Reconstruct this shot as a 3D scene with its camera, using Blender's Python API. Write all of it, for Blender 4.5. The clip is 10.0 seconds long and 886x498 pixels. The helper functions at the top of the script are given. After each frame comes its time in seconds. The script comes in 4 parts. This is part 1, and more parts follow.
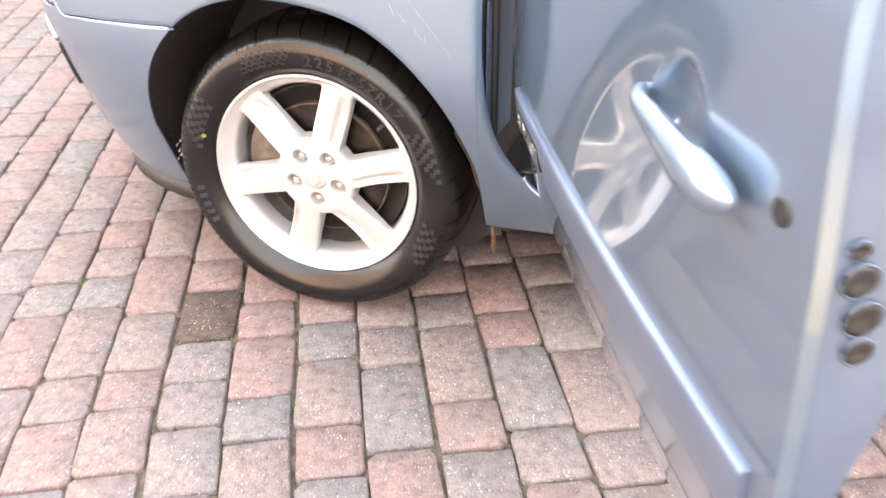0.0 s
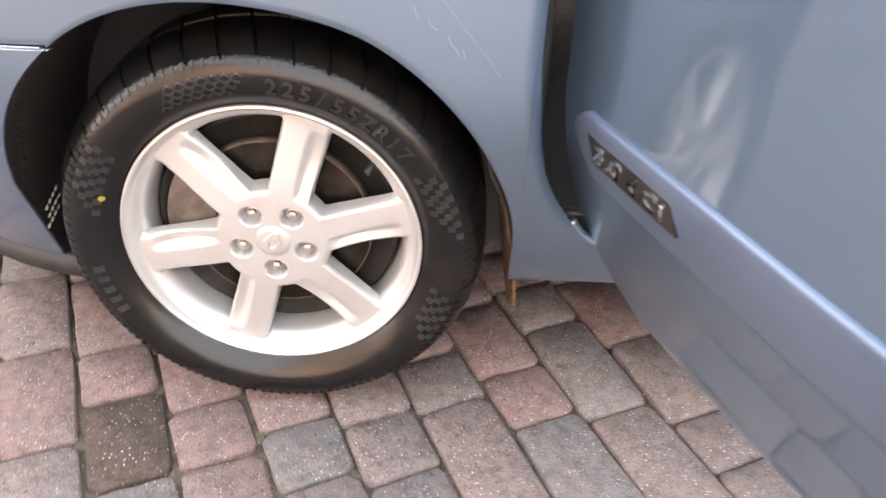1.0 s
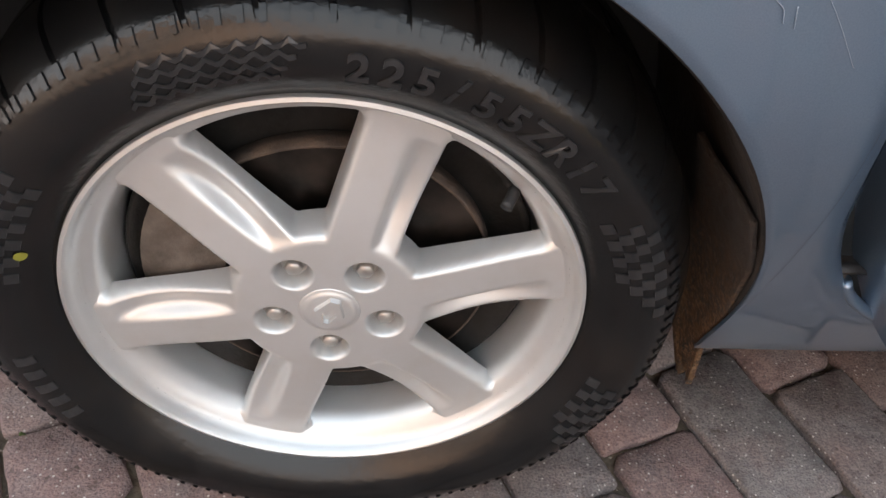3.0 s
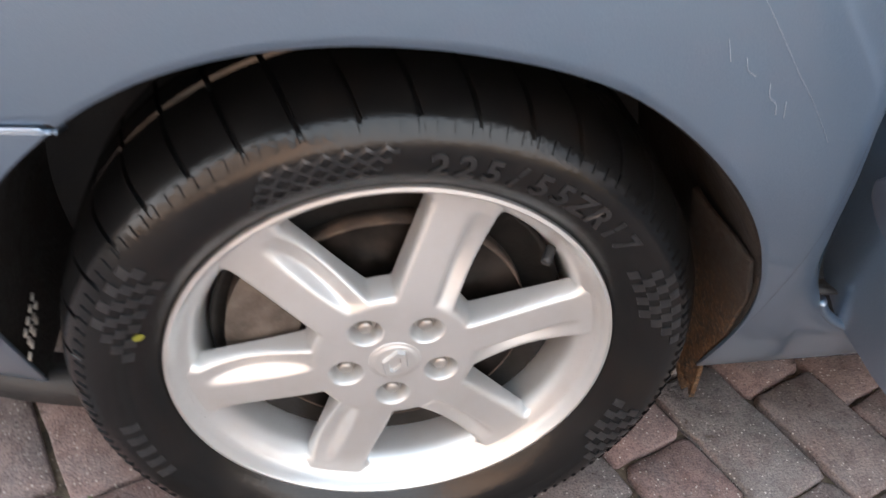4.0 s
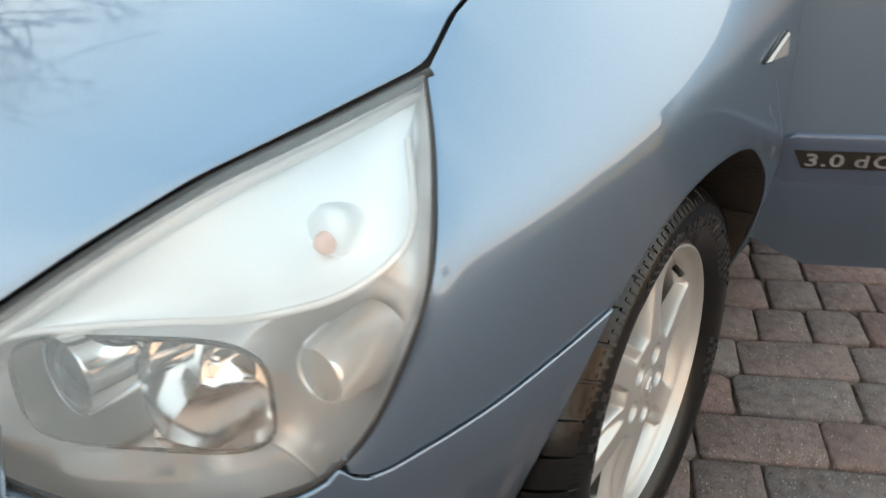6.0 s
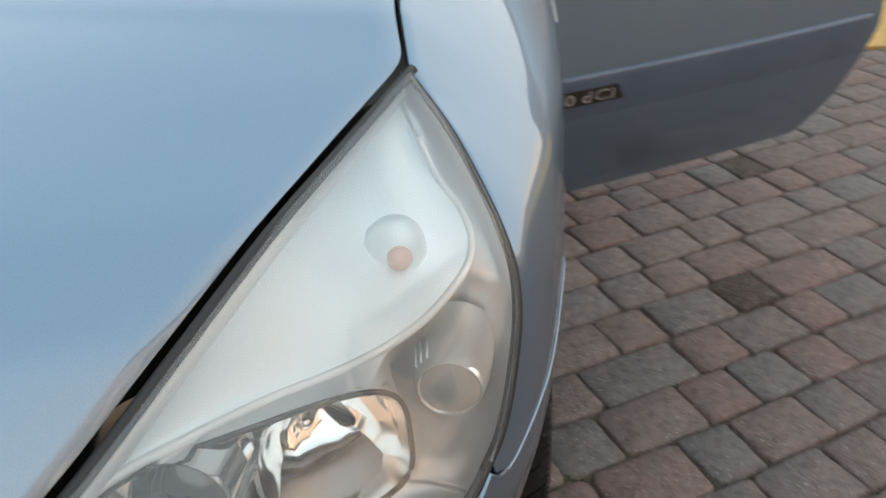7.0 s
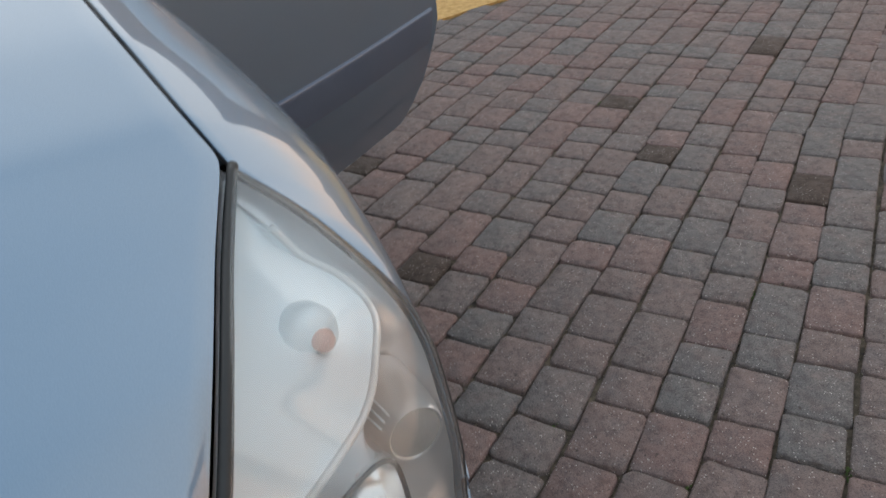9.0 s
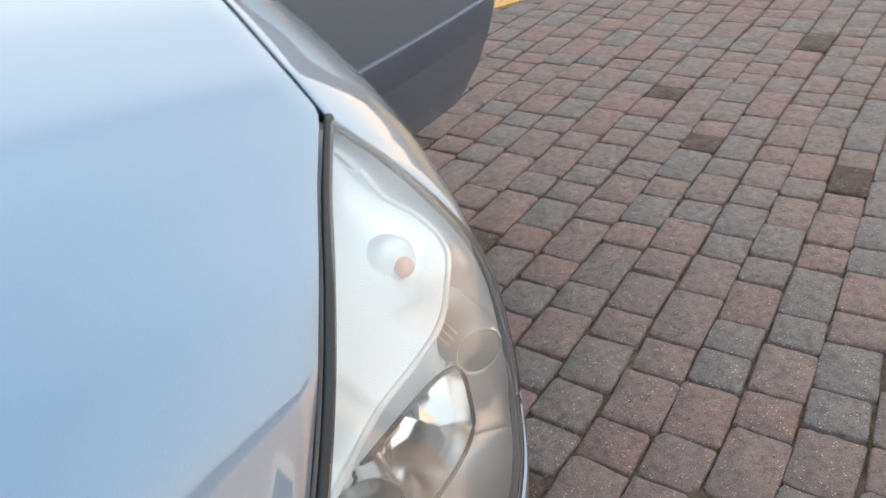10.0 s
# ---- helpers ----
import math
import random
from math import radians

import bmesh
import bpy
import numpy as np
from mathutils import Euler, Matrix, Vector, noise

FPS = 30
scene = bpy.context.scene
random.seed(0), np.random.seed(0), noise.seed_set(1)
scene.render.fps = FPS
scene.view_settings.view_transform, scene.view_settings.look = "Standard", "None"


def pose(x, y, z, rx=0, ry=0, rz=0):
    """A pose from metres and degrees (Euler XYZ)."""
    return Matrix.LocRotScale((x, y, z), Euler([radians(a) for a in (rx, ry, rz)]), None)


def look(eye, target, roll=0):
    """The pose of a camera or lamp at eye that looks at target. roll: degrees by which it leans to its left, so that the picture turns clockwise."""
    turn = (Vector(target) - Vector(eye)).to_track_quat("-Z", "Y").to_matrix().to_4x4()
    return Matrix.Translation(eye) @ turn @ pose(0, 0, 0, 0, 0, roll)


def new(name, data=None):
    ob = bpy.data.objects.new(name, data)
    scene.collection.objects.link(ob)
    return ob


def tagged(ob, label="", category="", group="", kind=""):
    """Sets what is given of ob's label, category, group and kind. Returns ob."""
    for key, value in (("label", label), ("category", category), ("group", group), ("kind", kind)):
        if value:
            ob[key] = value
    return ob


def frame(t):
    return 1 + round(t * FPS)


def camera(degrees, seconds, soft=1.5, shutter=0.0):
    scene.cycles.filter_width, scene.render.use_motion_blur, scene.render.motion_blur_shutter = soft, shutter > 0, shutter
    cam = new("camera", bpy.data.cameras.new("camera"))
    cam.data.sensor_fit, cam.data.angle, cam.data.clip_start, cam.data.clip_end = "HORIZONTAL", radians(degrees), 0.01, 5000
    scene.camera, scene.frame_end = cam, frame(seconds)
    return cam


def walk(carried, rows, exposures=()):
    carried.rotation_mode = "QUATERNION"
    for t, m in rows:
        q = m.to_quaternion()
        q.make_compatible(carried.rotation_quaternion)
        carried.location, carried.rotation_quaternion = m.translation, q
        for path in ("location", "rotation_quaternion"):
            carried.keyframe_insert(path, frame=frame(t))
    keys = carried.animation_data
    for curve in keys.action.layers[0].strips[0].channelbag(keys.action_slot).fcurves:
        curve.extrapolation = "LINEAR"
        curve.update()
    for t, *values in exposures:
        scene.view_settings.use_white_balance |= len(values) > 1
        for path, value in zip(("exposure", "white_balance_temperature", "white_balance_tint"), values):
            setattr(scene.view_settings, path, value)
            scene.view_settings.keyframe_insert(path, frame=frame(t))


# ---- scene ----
cam = camera(57.0, 10.0, shutter=0.4)
PATH = [
    (0, (0.737, -1.432, 1.137), (0.232, 0.189, 0.08), -0.6),
    (0.5, (0.497, -1.257, 1.103), (0.216, 0.394, 0.01), 2.5),
    (1, (0.265, -1.052, 1.064), (0.269, 0.593, -0.074), 2.7),
    (1.5, (0.129, -0.799, 0.992), (0.214, 0.761, -0.257), 2.5),
    (2, (0.078, -0.595, 0.929), (0.223, 0.93, -0.356), 4.9),
    (2.5, (0.054, -0.522, 0.901), (0.208, 0.959, -0.434), 5.9),
    (2.7, (0.047, -0.504, 0.894), (0.204, 0.946, -0.474), 6.4),
    (4, (-0.081, -0.572, 0.991), (0.231, 0.917, -0.307), 5.8),
    (4.5, (-0.307, -0.632, 1.102), (0.301, 0.916, -0.008), 2.7),
    (5, (-0.543, -0.568, 1.152), (0.331, 0.901, 0.112), -2.7),
    (5.5, (-0.785, -0.474, 1.172), (0.417, 0.779, 0.18), -0.9),
    (6, (-1.0, -0.338, 1.186), (0.402, 0.682, 0.19), -3.4),
    (6.2, (-1.051, -0.265, 1.191), (0.435, 0.641, 0.207), -4.6),
    (7.3, (-1.142, 0.191, 1.2), (0.516, -0.107, 0.122), -1.4),
    (7.5, (-1.117, 0.264, 1.193), (0.464, -0.248, 0.079), -0.4),
    (8, (-1.078, 0.368, 1.185), (0.337, -0.362, -0.025), -1.6),
    (8.5, (-1.092, 0.352, 1.185), (0.277, -0.447, -0.035), -2.9),
    (9, (-1.09, 0.34, 1.275), (0.349, -0.536, 0.197), -7.5),
    (9.5, (-1.107, 0.412, 1.296), (0.323, -0.499, 0.235), -9.3),
    (10, (-1.183, 0.437, 1.3), (0.3, -0.356, 0.216), -6.9),
]
EXPOSURES = [(0, 4.75, 7360, 22), (0.5, 4.43, 7424, 23), (1, 4.24, 7138, 22), (1.5, 3.98, 7020, 20), (2, 3.65, 6900, 19), (2.5, 3.21, 6860, 18), (4, 3.57, 6622, 17), (4.5, 3.77, 6686, 18), (5, 3.57, 6900, 15), (5.5, 3.16, 6945, 11), (6.2, 2.6, 7207, 10), (7.5, 2.3, 6960, 12), (8.2, 2.1, 6850, 12), (8.5, 1.88, 6813, 14), (9, 1.94, 6825, 15), (10, 2.68, 7050, 15)]
walk(cam, [(t, look(eye, target, roll)) for t, eye, target, roll in PATH], EXPOSURES)

# ---------------------------------------------------------------- light
world = bpy.data.worlds.new("world")
scene.world = world
world.use_nodes = True
wn = world.node_tree.nodes
sky = wn.new("ShaderNodeTexSky")
sky.sky_type = "NISHITA"
sky.sun_disc = False
sky.sun_elevation = radians(12)
sky.sun_rotation = radians(60)
sky.air_density, sky.dust_density, sky.ozone_density = 1.0, 3.0, 2.0
wn["Background"].inputs["Strength"].default_value = 0.15
haze = wn.new("ShaderNodeHueSaturation")
haze.inputs["Saturation"].default_value, haze.inputs["Value"].default_value = 0.92, 1.0
# thin high cloud evens out the sky
cloud = wn.new("ShaderNodeMix")
cloud.data_type = "RGBA"
cloud.inputs["Factor"].default_value = 0.96
# the dusk sky is paler and brighter towards the horizon
way = wn.new("ShaderNodeTexCoord")
parts = wn.new("ShaderNodeSeparateXYZ")
fade = wn.new("ShaderNodeValToRGB")
fade.color_ramp.elements[0].position, fade.color_ramp.elements[0].color = 0.0, (2.3, 2.42, 2.45, 1)
fade.color_ramp.elements[1].position, fade.color_ramp.elements[1].color = 0.95, (1.0, 1.5, 1.88, 1)
mid_sky = fade.color_ramp.elements.new(0.66)
mid_sky.color = (2.12, 2.4, 2.48, 1)
world.node_tree.links.new(way.outputs["Generated"], parts.inputs[0])
world.node_tree.links.new(parts.outputs["Z"], fade.inputs["Fac"])
# a narrow band of evening haze low in the open southern sky
low = wn.new("ShaderNodeValToRGB")
low.color_ramp.elements[0].position, low.color_ramp.elements[0].color = 0.02, (1, 1, 1, 1)
low.color_ramp.elements[1].position, low.color_ramp.elements[1].color = 0.13, (0, 0, 0, 1)
world.node_tree.links.new(parts.outputs["Z"], low.inputs["Fac"])
side_on = wn.new("ShaderNodeMath")
side_on.operation, side_on.use_clamp = "MULTIPLY_ADD", True
side_on.inputs[1].default_value, side_on.inputs[2].default_value = -1.6, 0.1
world.node_tree.links.new(parts.outputs["Y"], side_on.inputs[0])
where = wn.new("ShaderNodeMath")
where.operation = "MULTIPLY"
world.node_tree.links.new(low.outputs["Color"], where.inputs[0])
world.node_tree.links.new(side_on.outputs[0], where.inputs[1])
glow = wn.new("ShaderNodeMix")
glow.data_type = "RGBA"
glow.inputs["B"].default_value = (3.0, 2.35, 1.8, 1)
world.node_tree.links.new(where.outputs[0], glow.inputs["Factor"])
# the sky is brighter to the north
north = wn.new("ShaderNodeMath")
north.operation = "MULTIPLY_ADD"
north.inputs[1].default_value, north.inputs[2].default_value = 0.18, 1.06
world.node_tree.links.new(parts.outputs["Y"], north.inputs[0])
sided = wn.new("ShaderNodeVectorMath")
sided.operation = "SCALE"
world.node_tree.links.new(fade.outputs["Color"], sided.inputs[0])
world.node_tree.links.new(north.outputs[0], sided.inputs["Scale"])
world.node_tree.links.new(sided.outputs[0], glow.inputs["A"])
world.node_tree.links.new(glow.outputs["Result"], cloud.inputs["B"])
world.node_tree.links.new(sky.outputs[0], cloud.inputs["A"])
world.node_tree.links.new(cloud.outputs["Result"], haze.inputs["Color"])
world.node_tree.links.new(haze.outputs[0], wn["Background"].inputs["Color"])
sun_data = bpy.data.lights.new("sun", "SUN")
sun_data.energy, sun_data.angle, sun_data.color = 2.5, radians(0.6), (1.0, 0.84, 0.67)
sun = new("sun", sun_data)
sun.matrix_world = look((8.47, 4.89, 2.08), (0, 0, 0))


# ---------------------------------------------------------------- materials
def material(name, color, rough=0.5, metal=0.0, coat=0.0, **more):
    m = bpy.data.materials.new(name)
    m.use_nodes = True
    b = m.node_tree.nodes["Principled BSDF"]
    b.inputs["Base Color"].default_value = (*color, 1)
    b.inputs["Roughness"].default_value = rough
    b.inputs["Metallic"].default_value = metal
    b.inputs["Coat Weight"].default_value = coat
    b.inputs["Coat Roughness"].default_value = 0.03
    for key, value in more.items():
        b.inputs[key.replace("_", " ")].default_value = value
    return m


def nodes_of(m):
    return m.node_tree.nodes, m.node_tree.links, m.node_tree.nodes["Principled BSDF"]


def noise_tex(m, scale, detail=4.0, rough=0.6, coords="Object"):
    n, l, _ = nodes_of(m)
    tc = n.new("ShaderNodeTexCoord")
    t = n.new("ShaderNodeTexNoise")
    t.inputs["Scale"].default_value, t.inputs["Detail"].default_value = scale, detail
    t.inputs["Roughness"].default_value = rough
    l.new(tc.outputs[coords], t.inputs["Vector"])
    return t.outputs["Fac"]


def ramp(m, fac, stops):
    n, l, _ = nodes_of(m)
    r = n.new("ShaderNodeValToRGB")
    while len(r.color_ramp.elements) < len(stops):
        r.color_ramp.elements.new(0.5)
    for e, (pos, col) in zip(r.color_ramp.elements, stops):
        e.position, e.color = pos, (*col, 1)
    l.new(fac, r.inputs["Fac"])
    return r.outputs["Color"]


def mix(m, fac, a, b, mode="MIX"):
    n, l, _ = nodes_of(m)
    x = n.new("ShaderNodeMix")
    x.data_type, x.blend_type = "RGBA", mode
    for sock, v in ((x.inputs["Factor"], fac), (x.inputs["A"], a), (x.inputs["B"], b)):
        if isinstance(v, (int, float)):
            sock.default_value = v
        elif isinstance(v, tuple):
            sock.default_value = (*v, 1)
        else:
            l.new(v, sock)
    return x.outputs["Result"]


def bump(m, height, strength, distance=0.01):
    n, l, b = nodes_of(m)
    x = n.new("ShaderNodeBump")
    x.inputs["Strength"].default_value, x.inputs["Distance"].default_value = strength, distance
    l.new(height, x.inputs["Height"])
    l.new(x.outputs["Normal"], b.inputs["Normal"])
    return x


def varied(m, scale, low, high, rough_low=None, rough_high=None, bump_strength=0.0, detail=5.0):
    n, l, b = nodes_of(m)
    f = noise_tex(m, scale, detail)
    l.new(ramp(m, f, [(0.3, low), (0.7, high)]), b.inputs["Base Color"])
    if rough_low is not None:
        r = ramp(m, f, [(0.3, (rough_low,) * 3), (0.7, (rough_high,) * 3)])
        l.new(r, b.inputs["Roughness"])
    if bump_strength:
        bump(m, noise_tex(m, scale * 6, 3), bump_strength, 0.004)
    return m


def paver_material(name, per_object, stain=None):
    m = material(name, (0.3, 0.25, 0.22), 0.85)
    n, l, b = nodes_of(m)
    if per_object:
        rnd = n.new("ShaderNodeObjectInfo").outputs["Random"]
    else:
        rnd = n.new("ShaderNodeNewGeometry").outputs["Random Per Island"]
    tint = ramp(m, rnd, [(0.0, (0.200, 0.106, 0.094)), (0.16, (0.242, 0.128, 0.113)), (0.34, (0.191, 0.141, 0.129)), (0.52, (0.166, 0.146, 0.142)),
                         (0.68, (0.136, 0.142, 0.141)), (0.8, (0.124, 0.136, 0.14)), (0.9, (0.176, 0.115, 0.103)), (1.0, (0.218, 0.150, 0.139))])
    tint = mix(m, 0.6, tint, (0.161, 0.139, 0.135))
    if stain:
        tint = mix(m, 0.9, tint, stain)
    geo = n.new("ShaderNodeNewGeometry")

    def tex(kind, scale):
        t = n.new(kind)
        t.inputs["Scale"].default_value = scale
        l.new(geo.outputs["Position"], t.inputs["Vector"])
        return t
    # blotches of paler pink and cool grey that run across single setts
    cloud = tex("ShaderNodeTexNoise", 13.0)
    cloud.inputs["Detail"].default_value = 6
    cloud.inputs["Roughness"].default_value = 0.65
    col = mix(m, ramp(m, cloud.outputs["Fac"], [(0.44, (0, 0, 0)), (0.64, (0.45, 0.45, 0.45))]), tint, stain or (0.145, 0.14, 0.143))
    blush = tex("ShaderNodeTexNoise", 19.0)
    blush.inputs["Detail"].default_value = 5
    col = mix(m, ramp(m, blush.outputs["Fac"], [(0.48, (0, 0, 0)), (0.68, (0.32, 0.32, 0.32))]), col, stain or (0.205, 0.147, 0.137))
    grime = tex("ShaderNodeTexNoise", 42.0)
    grime.inputs["Detail"].default_value = 6
    col = mix(m, 0.9, col, ramp(m, grime.outputs["Fac"], [(0.3, (0.72, 0.7, 0.68)), (0.5, (1.0, 1.0, 1.0)), (0.7, (1.16, 1.15, 1.14))]), "MULTIPLY")
    grain = tex("ShaderNodeTexNoise", 330.0)
    grain.inputs["Detail"].default_value = 3
    col = mix(m, 0.75, col, ramp(m, grain.outputs["Fac"], [(0.3, (0.5, 0.5, 0.5)), (0.5, (1.0, 1.0, 1.0)), (0.72, (1.4, 1.38, 1.35))]), "MULTIPLY")
    chips = tex("ShaderNodeTexVoronoi", 135.0)
    patchy = tex("ShaderNodeTexNoise", 16.0)
    speck = mix(m, 1.0, ramp(m, chips.outputs["Distance"], [(0.13, (1, 1, 1)), (0.25, (0, 0, 0))]),
                ramp(m, patchy.outputs["Fac"], [(0.38, (0.08, 0.08, 0.08)), (0.56, (1, 1, 1))]), "MULTIPLY")
    some = ramp(m, chips.outputs["Color"], [(0.44, (0, 0, 0)), (0.54, (0.8, 0.8, 0.8))])
    col = mix(m, mix(m, 1.0, speck, some, "MULTIPLY"), col, (0.56, 0.54, 0.5))
    pits = tex("ShaderNodeTexNoise", 70.0)
    col = mix(m, ramp(m, pits.outputs["Fac"], [(0.27, (0.8, 0.8, 0.8)), (0.33, (0, 0, 0))]), col, (0.07, 0.058, 0.05))
    b.inputs["Specular IOR Level"].default_value = 0.15
    col = mix(m, 1.0, col, (1.01, 0.96, 0.945), "MULTIPLY")
    l.new(col, b.inputs["Base Color"])
    rough = ramp(m, cloud.outputs["Fac"], [(0.35, (0.55, 0.55, 0.55)), (0.65, (0.9, 0.9, 0.9))])
    l.new(rough, b.inputs["Roughness"])
    h = mix(m, 0.5, grain.outputs["Fac"], pits.outputs["Fac"])
    bump(m, h, 0.9, 0.005)
    return m


PAVER = paver_material("paver", True)
PAVER_REST = paver_material("paver_rest", False)
DARK_PAVER = paver_material("dark_paver", True, (0.07, 0.054, 0.046))
JOINT = varied(material("joint_sand", (0.1, 0.08, 0.06), 0.95), 40, (0.032, 0.025, 0.019), (0.17, 0.125, 0.087), None, None, 0.6)
MOSS = varied(material("moss", (0.06, 0.1, 0.02), 0.9), 200, (0.03, 0.06, 0.012), (0.1, 0.15, 0.04), None, None, 0.8)
# warm bright ochre: low sunlight is put into the ground's colour
GRAVEL = varied(material("sunlit_ochre_gravel", (0.45, 0.28, 0.1), 0.9), 30, (0.36, 0.2, 0.06), (0.6, 0.38, 0.15), None, None, 0.7)


def paint_material():
    m = material("blue_silver_paint", (0.26, 0.33, 0.44), 0.41, 0.83, 1.0, Coat_IOR=1.77)
    n, l, b = nodes_of(m)
    flake = noise_tex(m, 900, 2)
    film = noise_tex(m, 3.0, 5)
    c = mix(m, ramp(m, flake, [(0.35, (0, 0, 0)), (0.65, (1, 1, 1))]), (0.144, 0.219, 0.31), (0.162, 0.241, 0.335))
    c = mix(m, ramp(m, film, [(0.45, (0, 0, 0)), (0.75, (0.22, 0.22, 0.22))]), c, (0.19, 0.237, 0.288))
    l.new(c, b.inputs["Base Color"])
    b.inputs["Coat Roughness"].default_value = 0.035
    l.new(ramp(m, film, [(0.4, (0.02,) * 3), (0.75, (0.06,) * 3)]), b.inputs["Coat Roughness"])
    return m


PAINT = paint_material()
MOULDING = varied(material("satin_blue_plastic", (0.26, 0.32, 0.42), 0.5, 0.35, 0.15), 8, (0.09, 0.122, 0.182), (0.115, 0.15, 0.215), 0.33, 0.45)
# body blue darkened: the shade on shut face and jamb is painted in
SHUT = varied(material("matt_shaded_shut_paint", (0.2, 0.27, 0.37), 0.45, 0.3, 0.2), 9, (0.07, 0.096, 0.145), (0.09, 0.122, 0.172), 0.4, 0.55)
ALLOY = material("alloy_silver", (0.66, 0.645, 0.62), 0.42, 0.64, 0.15)
_, ll_, bb_ = nodes_of(ALLOY)
ll_.new(mix(ALLOY, ramp(ALLOY, noise_tex(ALLOY, 14, 5), [(0.45, (0, 0, 0)), (0.8, (0.5, 0.5, 0.5))]), (0.555, 0.555, 0.55), (0.45, 0.425, 0.39)), bb_.inputs["Base Color"])
bb_.inputs["Coat Roughness"].default_value = 0.12
CHROME = material("chrome", (0.82, 0.82, 0.82), 0.08, 1.0)
# disc steel near black: shade behind the spokes is in its colour
STEEL = varied(material("shaded_brake_steel", (0.25, 0.23, 0.22), 0.35, 0.85), 20, (0.01, 0.009, 0.0085), (0.04, 0.032, 0.027), 0.3, 0.5)
CALIPER = varied(material("dusty_cast_iron", (0.12, 0.1, 0.085), 0.6, 0.4), 35, (0.07, 0.056, 0.046), (0.17, 0.14, 0.118), 0.5, 0.7, 0.3)
BOLT = varied(material("zinc_bolt", (0.4, 0.38, 0.36), 0.35, 0.8), 60, (0.32, 0.3, 0.28), (0.5, 0.48, 0.45), 0.3, 0.5)
RUST = varied(material("rusty_iron", (0.12, 0.06, 0.03), 0.8), 40, (0.03, 0.021, 0.016), (0.085, 0.055, 0.038), None, None, 0.5)
RUBBER = varied(material("tyre_rubber", (0.02, 0.02, 0.02), 0.5), 25, (0.0042, 0.0043, 0.0046), (0.008, 0.008, 0.008), 0.17, 0.27, 0.1)
RUBBER.node_tree.nodes["Principled BSDF"].inputs["Specular IOR Level"].default_value = 0.4
n_, l_, b_ = nodes_of(RUBBER)
dust = ramp(RUBBER, noise_tex(RUBBER, 9, 6, 0.7), [(0.52, (0, 0, 0)), (0.75, (0.45, 0.45, 0.45))])
l_.new(mix(RUBBER, dust, b_.inputs["Base Color"].links[0].from_socket, (0.022, 0.015, 0.01)), b_.inputs["Base Color"])
# lighter grey paints in the sheen that sets raised marks off
RUBBER_GREY = varied(material("sheen_grey_rubber_marking", (0.06, 0.06, 0.065), 0.5), 60, (0.012, 0.0123, 0.0135), (0.023, 0.023, 0.024), 0.3, 0.4)
RUBBER_GREY.node_tree.nodes["Principled BSDF"].inputs["Specular IOR Level"].default_value = 0.5
# backplate colour blackened to deepen the shade seen through the wheel
SHIELD = varied(material("shaded_brake_shield", (0.02, 0.016, 0.013), 0.7), 25, (0.002, 0.0018, 0.0016), (0.009, 0.0065, 0.0045), 0.6, 0.9, 0.3)
VENT = material("pale_vent_slot", (0.2, 0.18, 0.16), 0.8)
SEAL = material("black_rubber_seal", (0.012, 0.012, 0.013), 0.55)
PLASTIC = varied(material("black_plastic", (0.02, 0.02, 0.021), 0.6), 30, (0.012, 0.012, 0.013), (0.03, 0.028, 0.027), 0.5, 0.75, 0.2)
LINER = varied(material("muddy_arch_liner", (0.05, 0.035, 0.022), 0.85), 18, (0.005, 0.0048, 0.0045), (0.02, 0.013, 0.009), 0.7, 0.95, 0.6)
FLAP = varied(material("muddy_flap", (0.1, 0.06, 0.03), 0.9), 85, (0.006, 0.0042, 0.003), (0.125, 0.064, 0.026), 0.7, 0.95, 1.0)
# clods of pale dried mud on the flap
fn_, fl_, fb_ = nodes_of(FLAP)
clods = ramp(FLAP, noise_tex(FLAP, 160, 4, 0.7), [(0.5, (0, 0, 0)), (0.62, (0.8, 0.8, 0.8))])
caked = mix(FLAP, clods, fb_.inputs["Base Color"].links[0].from_socket, (0.2, 0.115, 0.055))
# the flap's colour gets darker towards the top
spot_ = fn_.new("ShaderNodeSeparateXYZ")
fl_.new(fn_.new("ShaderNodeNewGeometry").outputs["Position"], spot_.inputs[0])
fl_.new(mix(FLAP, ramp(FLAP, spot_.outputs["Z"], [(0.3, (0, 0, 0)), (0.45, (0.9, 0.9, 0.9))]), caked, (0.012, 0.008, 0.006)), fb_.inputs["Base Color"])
GLASS = bpy.data.materials.new("clear_polycarbonate")
GLASS.use_nodes = True
gn, gl = GLASS.node_tree.nodes, GLASS.node_tree.links
gn.remove(gn["Principled BSDF"])
clear, gloss, blend, fres = gn.new("ShaderNodeBsdfTransparent"), gn.new("ShaderNodeBsdfGlossy"), gn.new("ShaderNodeMixShader"), gn.new("ShaderNodeFresnel")
clear.inputs["Color"].default_value = (0.97, 0.98, 0.98, 1)
gloss.inputs["Roughness"].default_value, fres.inputs["IOR"].default_value = 0.06, 1.7
gl.new(fres.outputs[0], blend.inputs[0])
gl.new(clear.outputs[0], blend.inputs[1])
gl.new(gloss.outputs[0], blend.inputs[2])
milky, veil = gn.new("ShaderNodeBsdfDiffuse"), gn.new("ShaderNodeMixShader")
milky.inputs["Color"].default_value = (0.94, 0.97, 0.99, 1)
veil.inputs[0].default_value = 0.065
gl.new(blend.outputs[0], veil.inputs[1])
gl.new(milky.outputs[0], veil.inputs[2])
gl.new(veil.outputs[0], gn["Material Output"].inputs["Surface"])
REFLECTOR = material("lamp_reflector", (0.89, 0.945, 0.975), 0.35, 0.1)
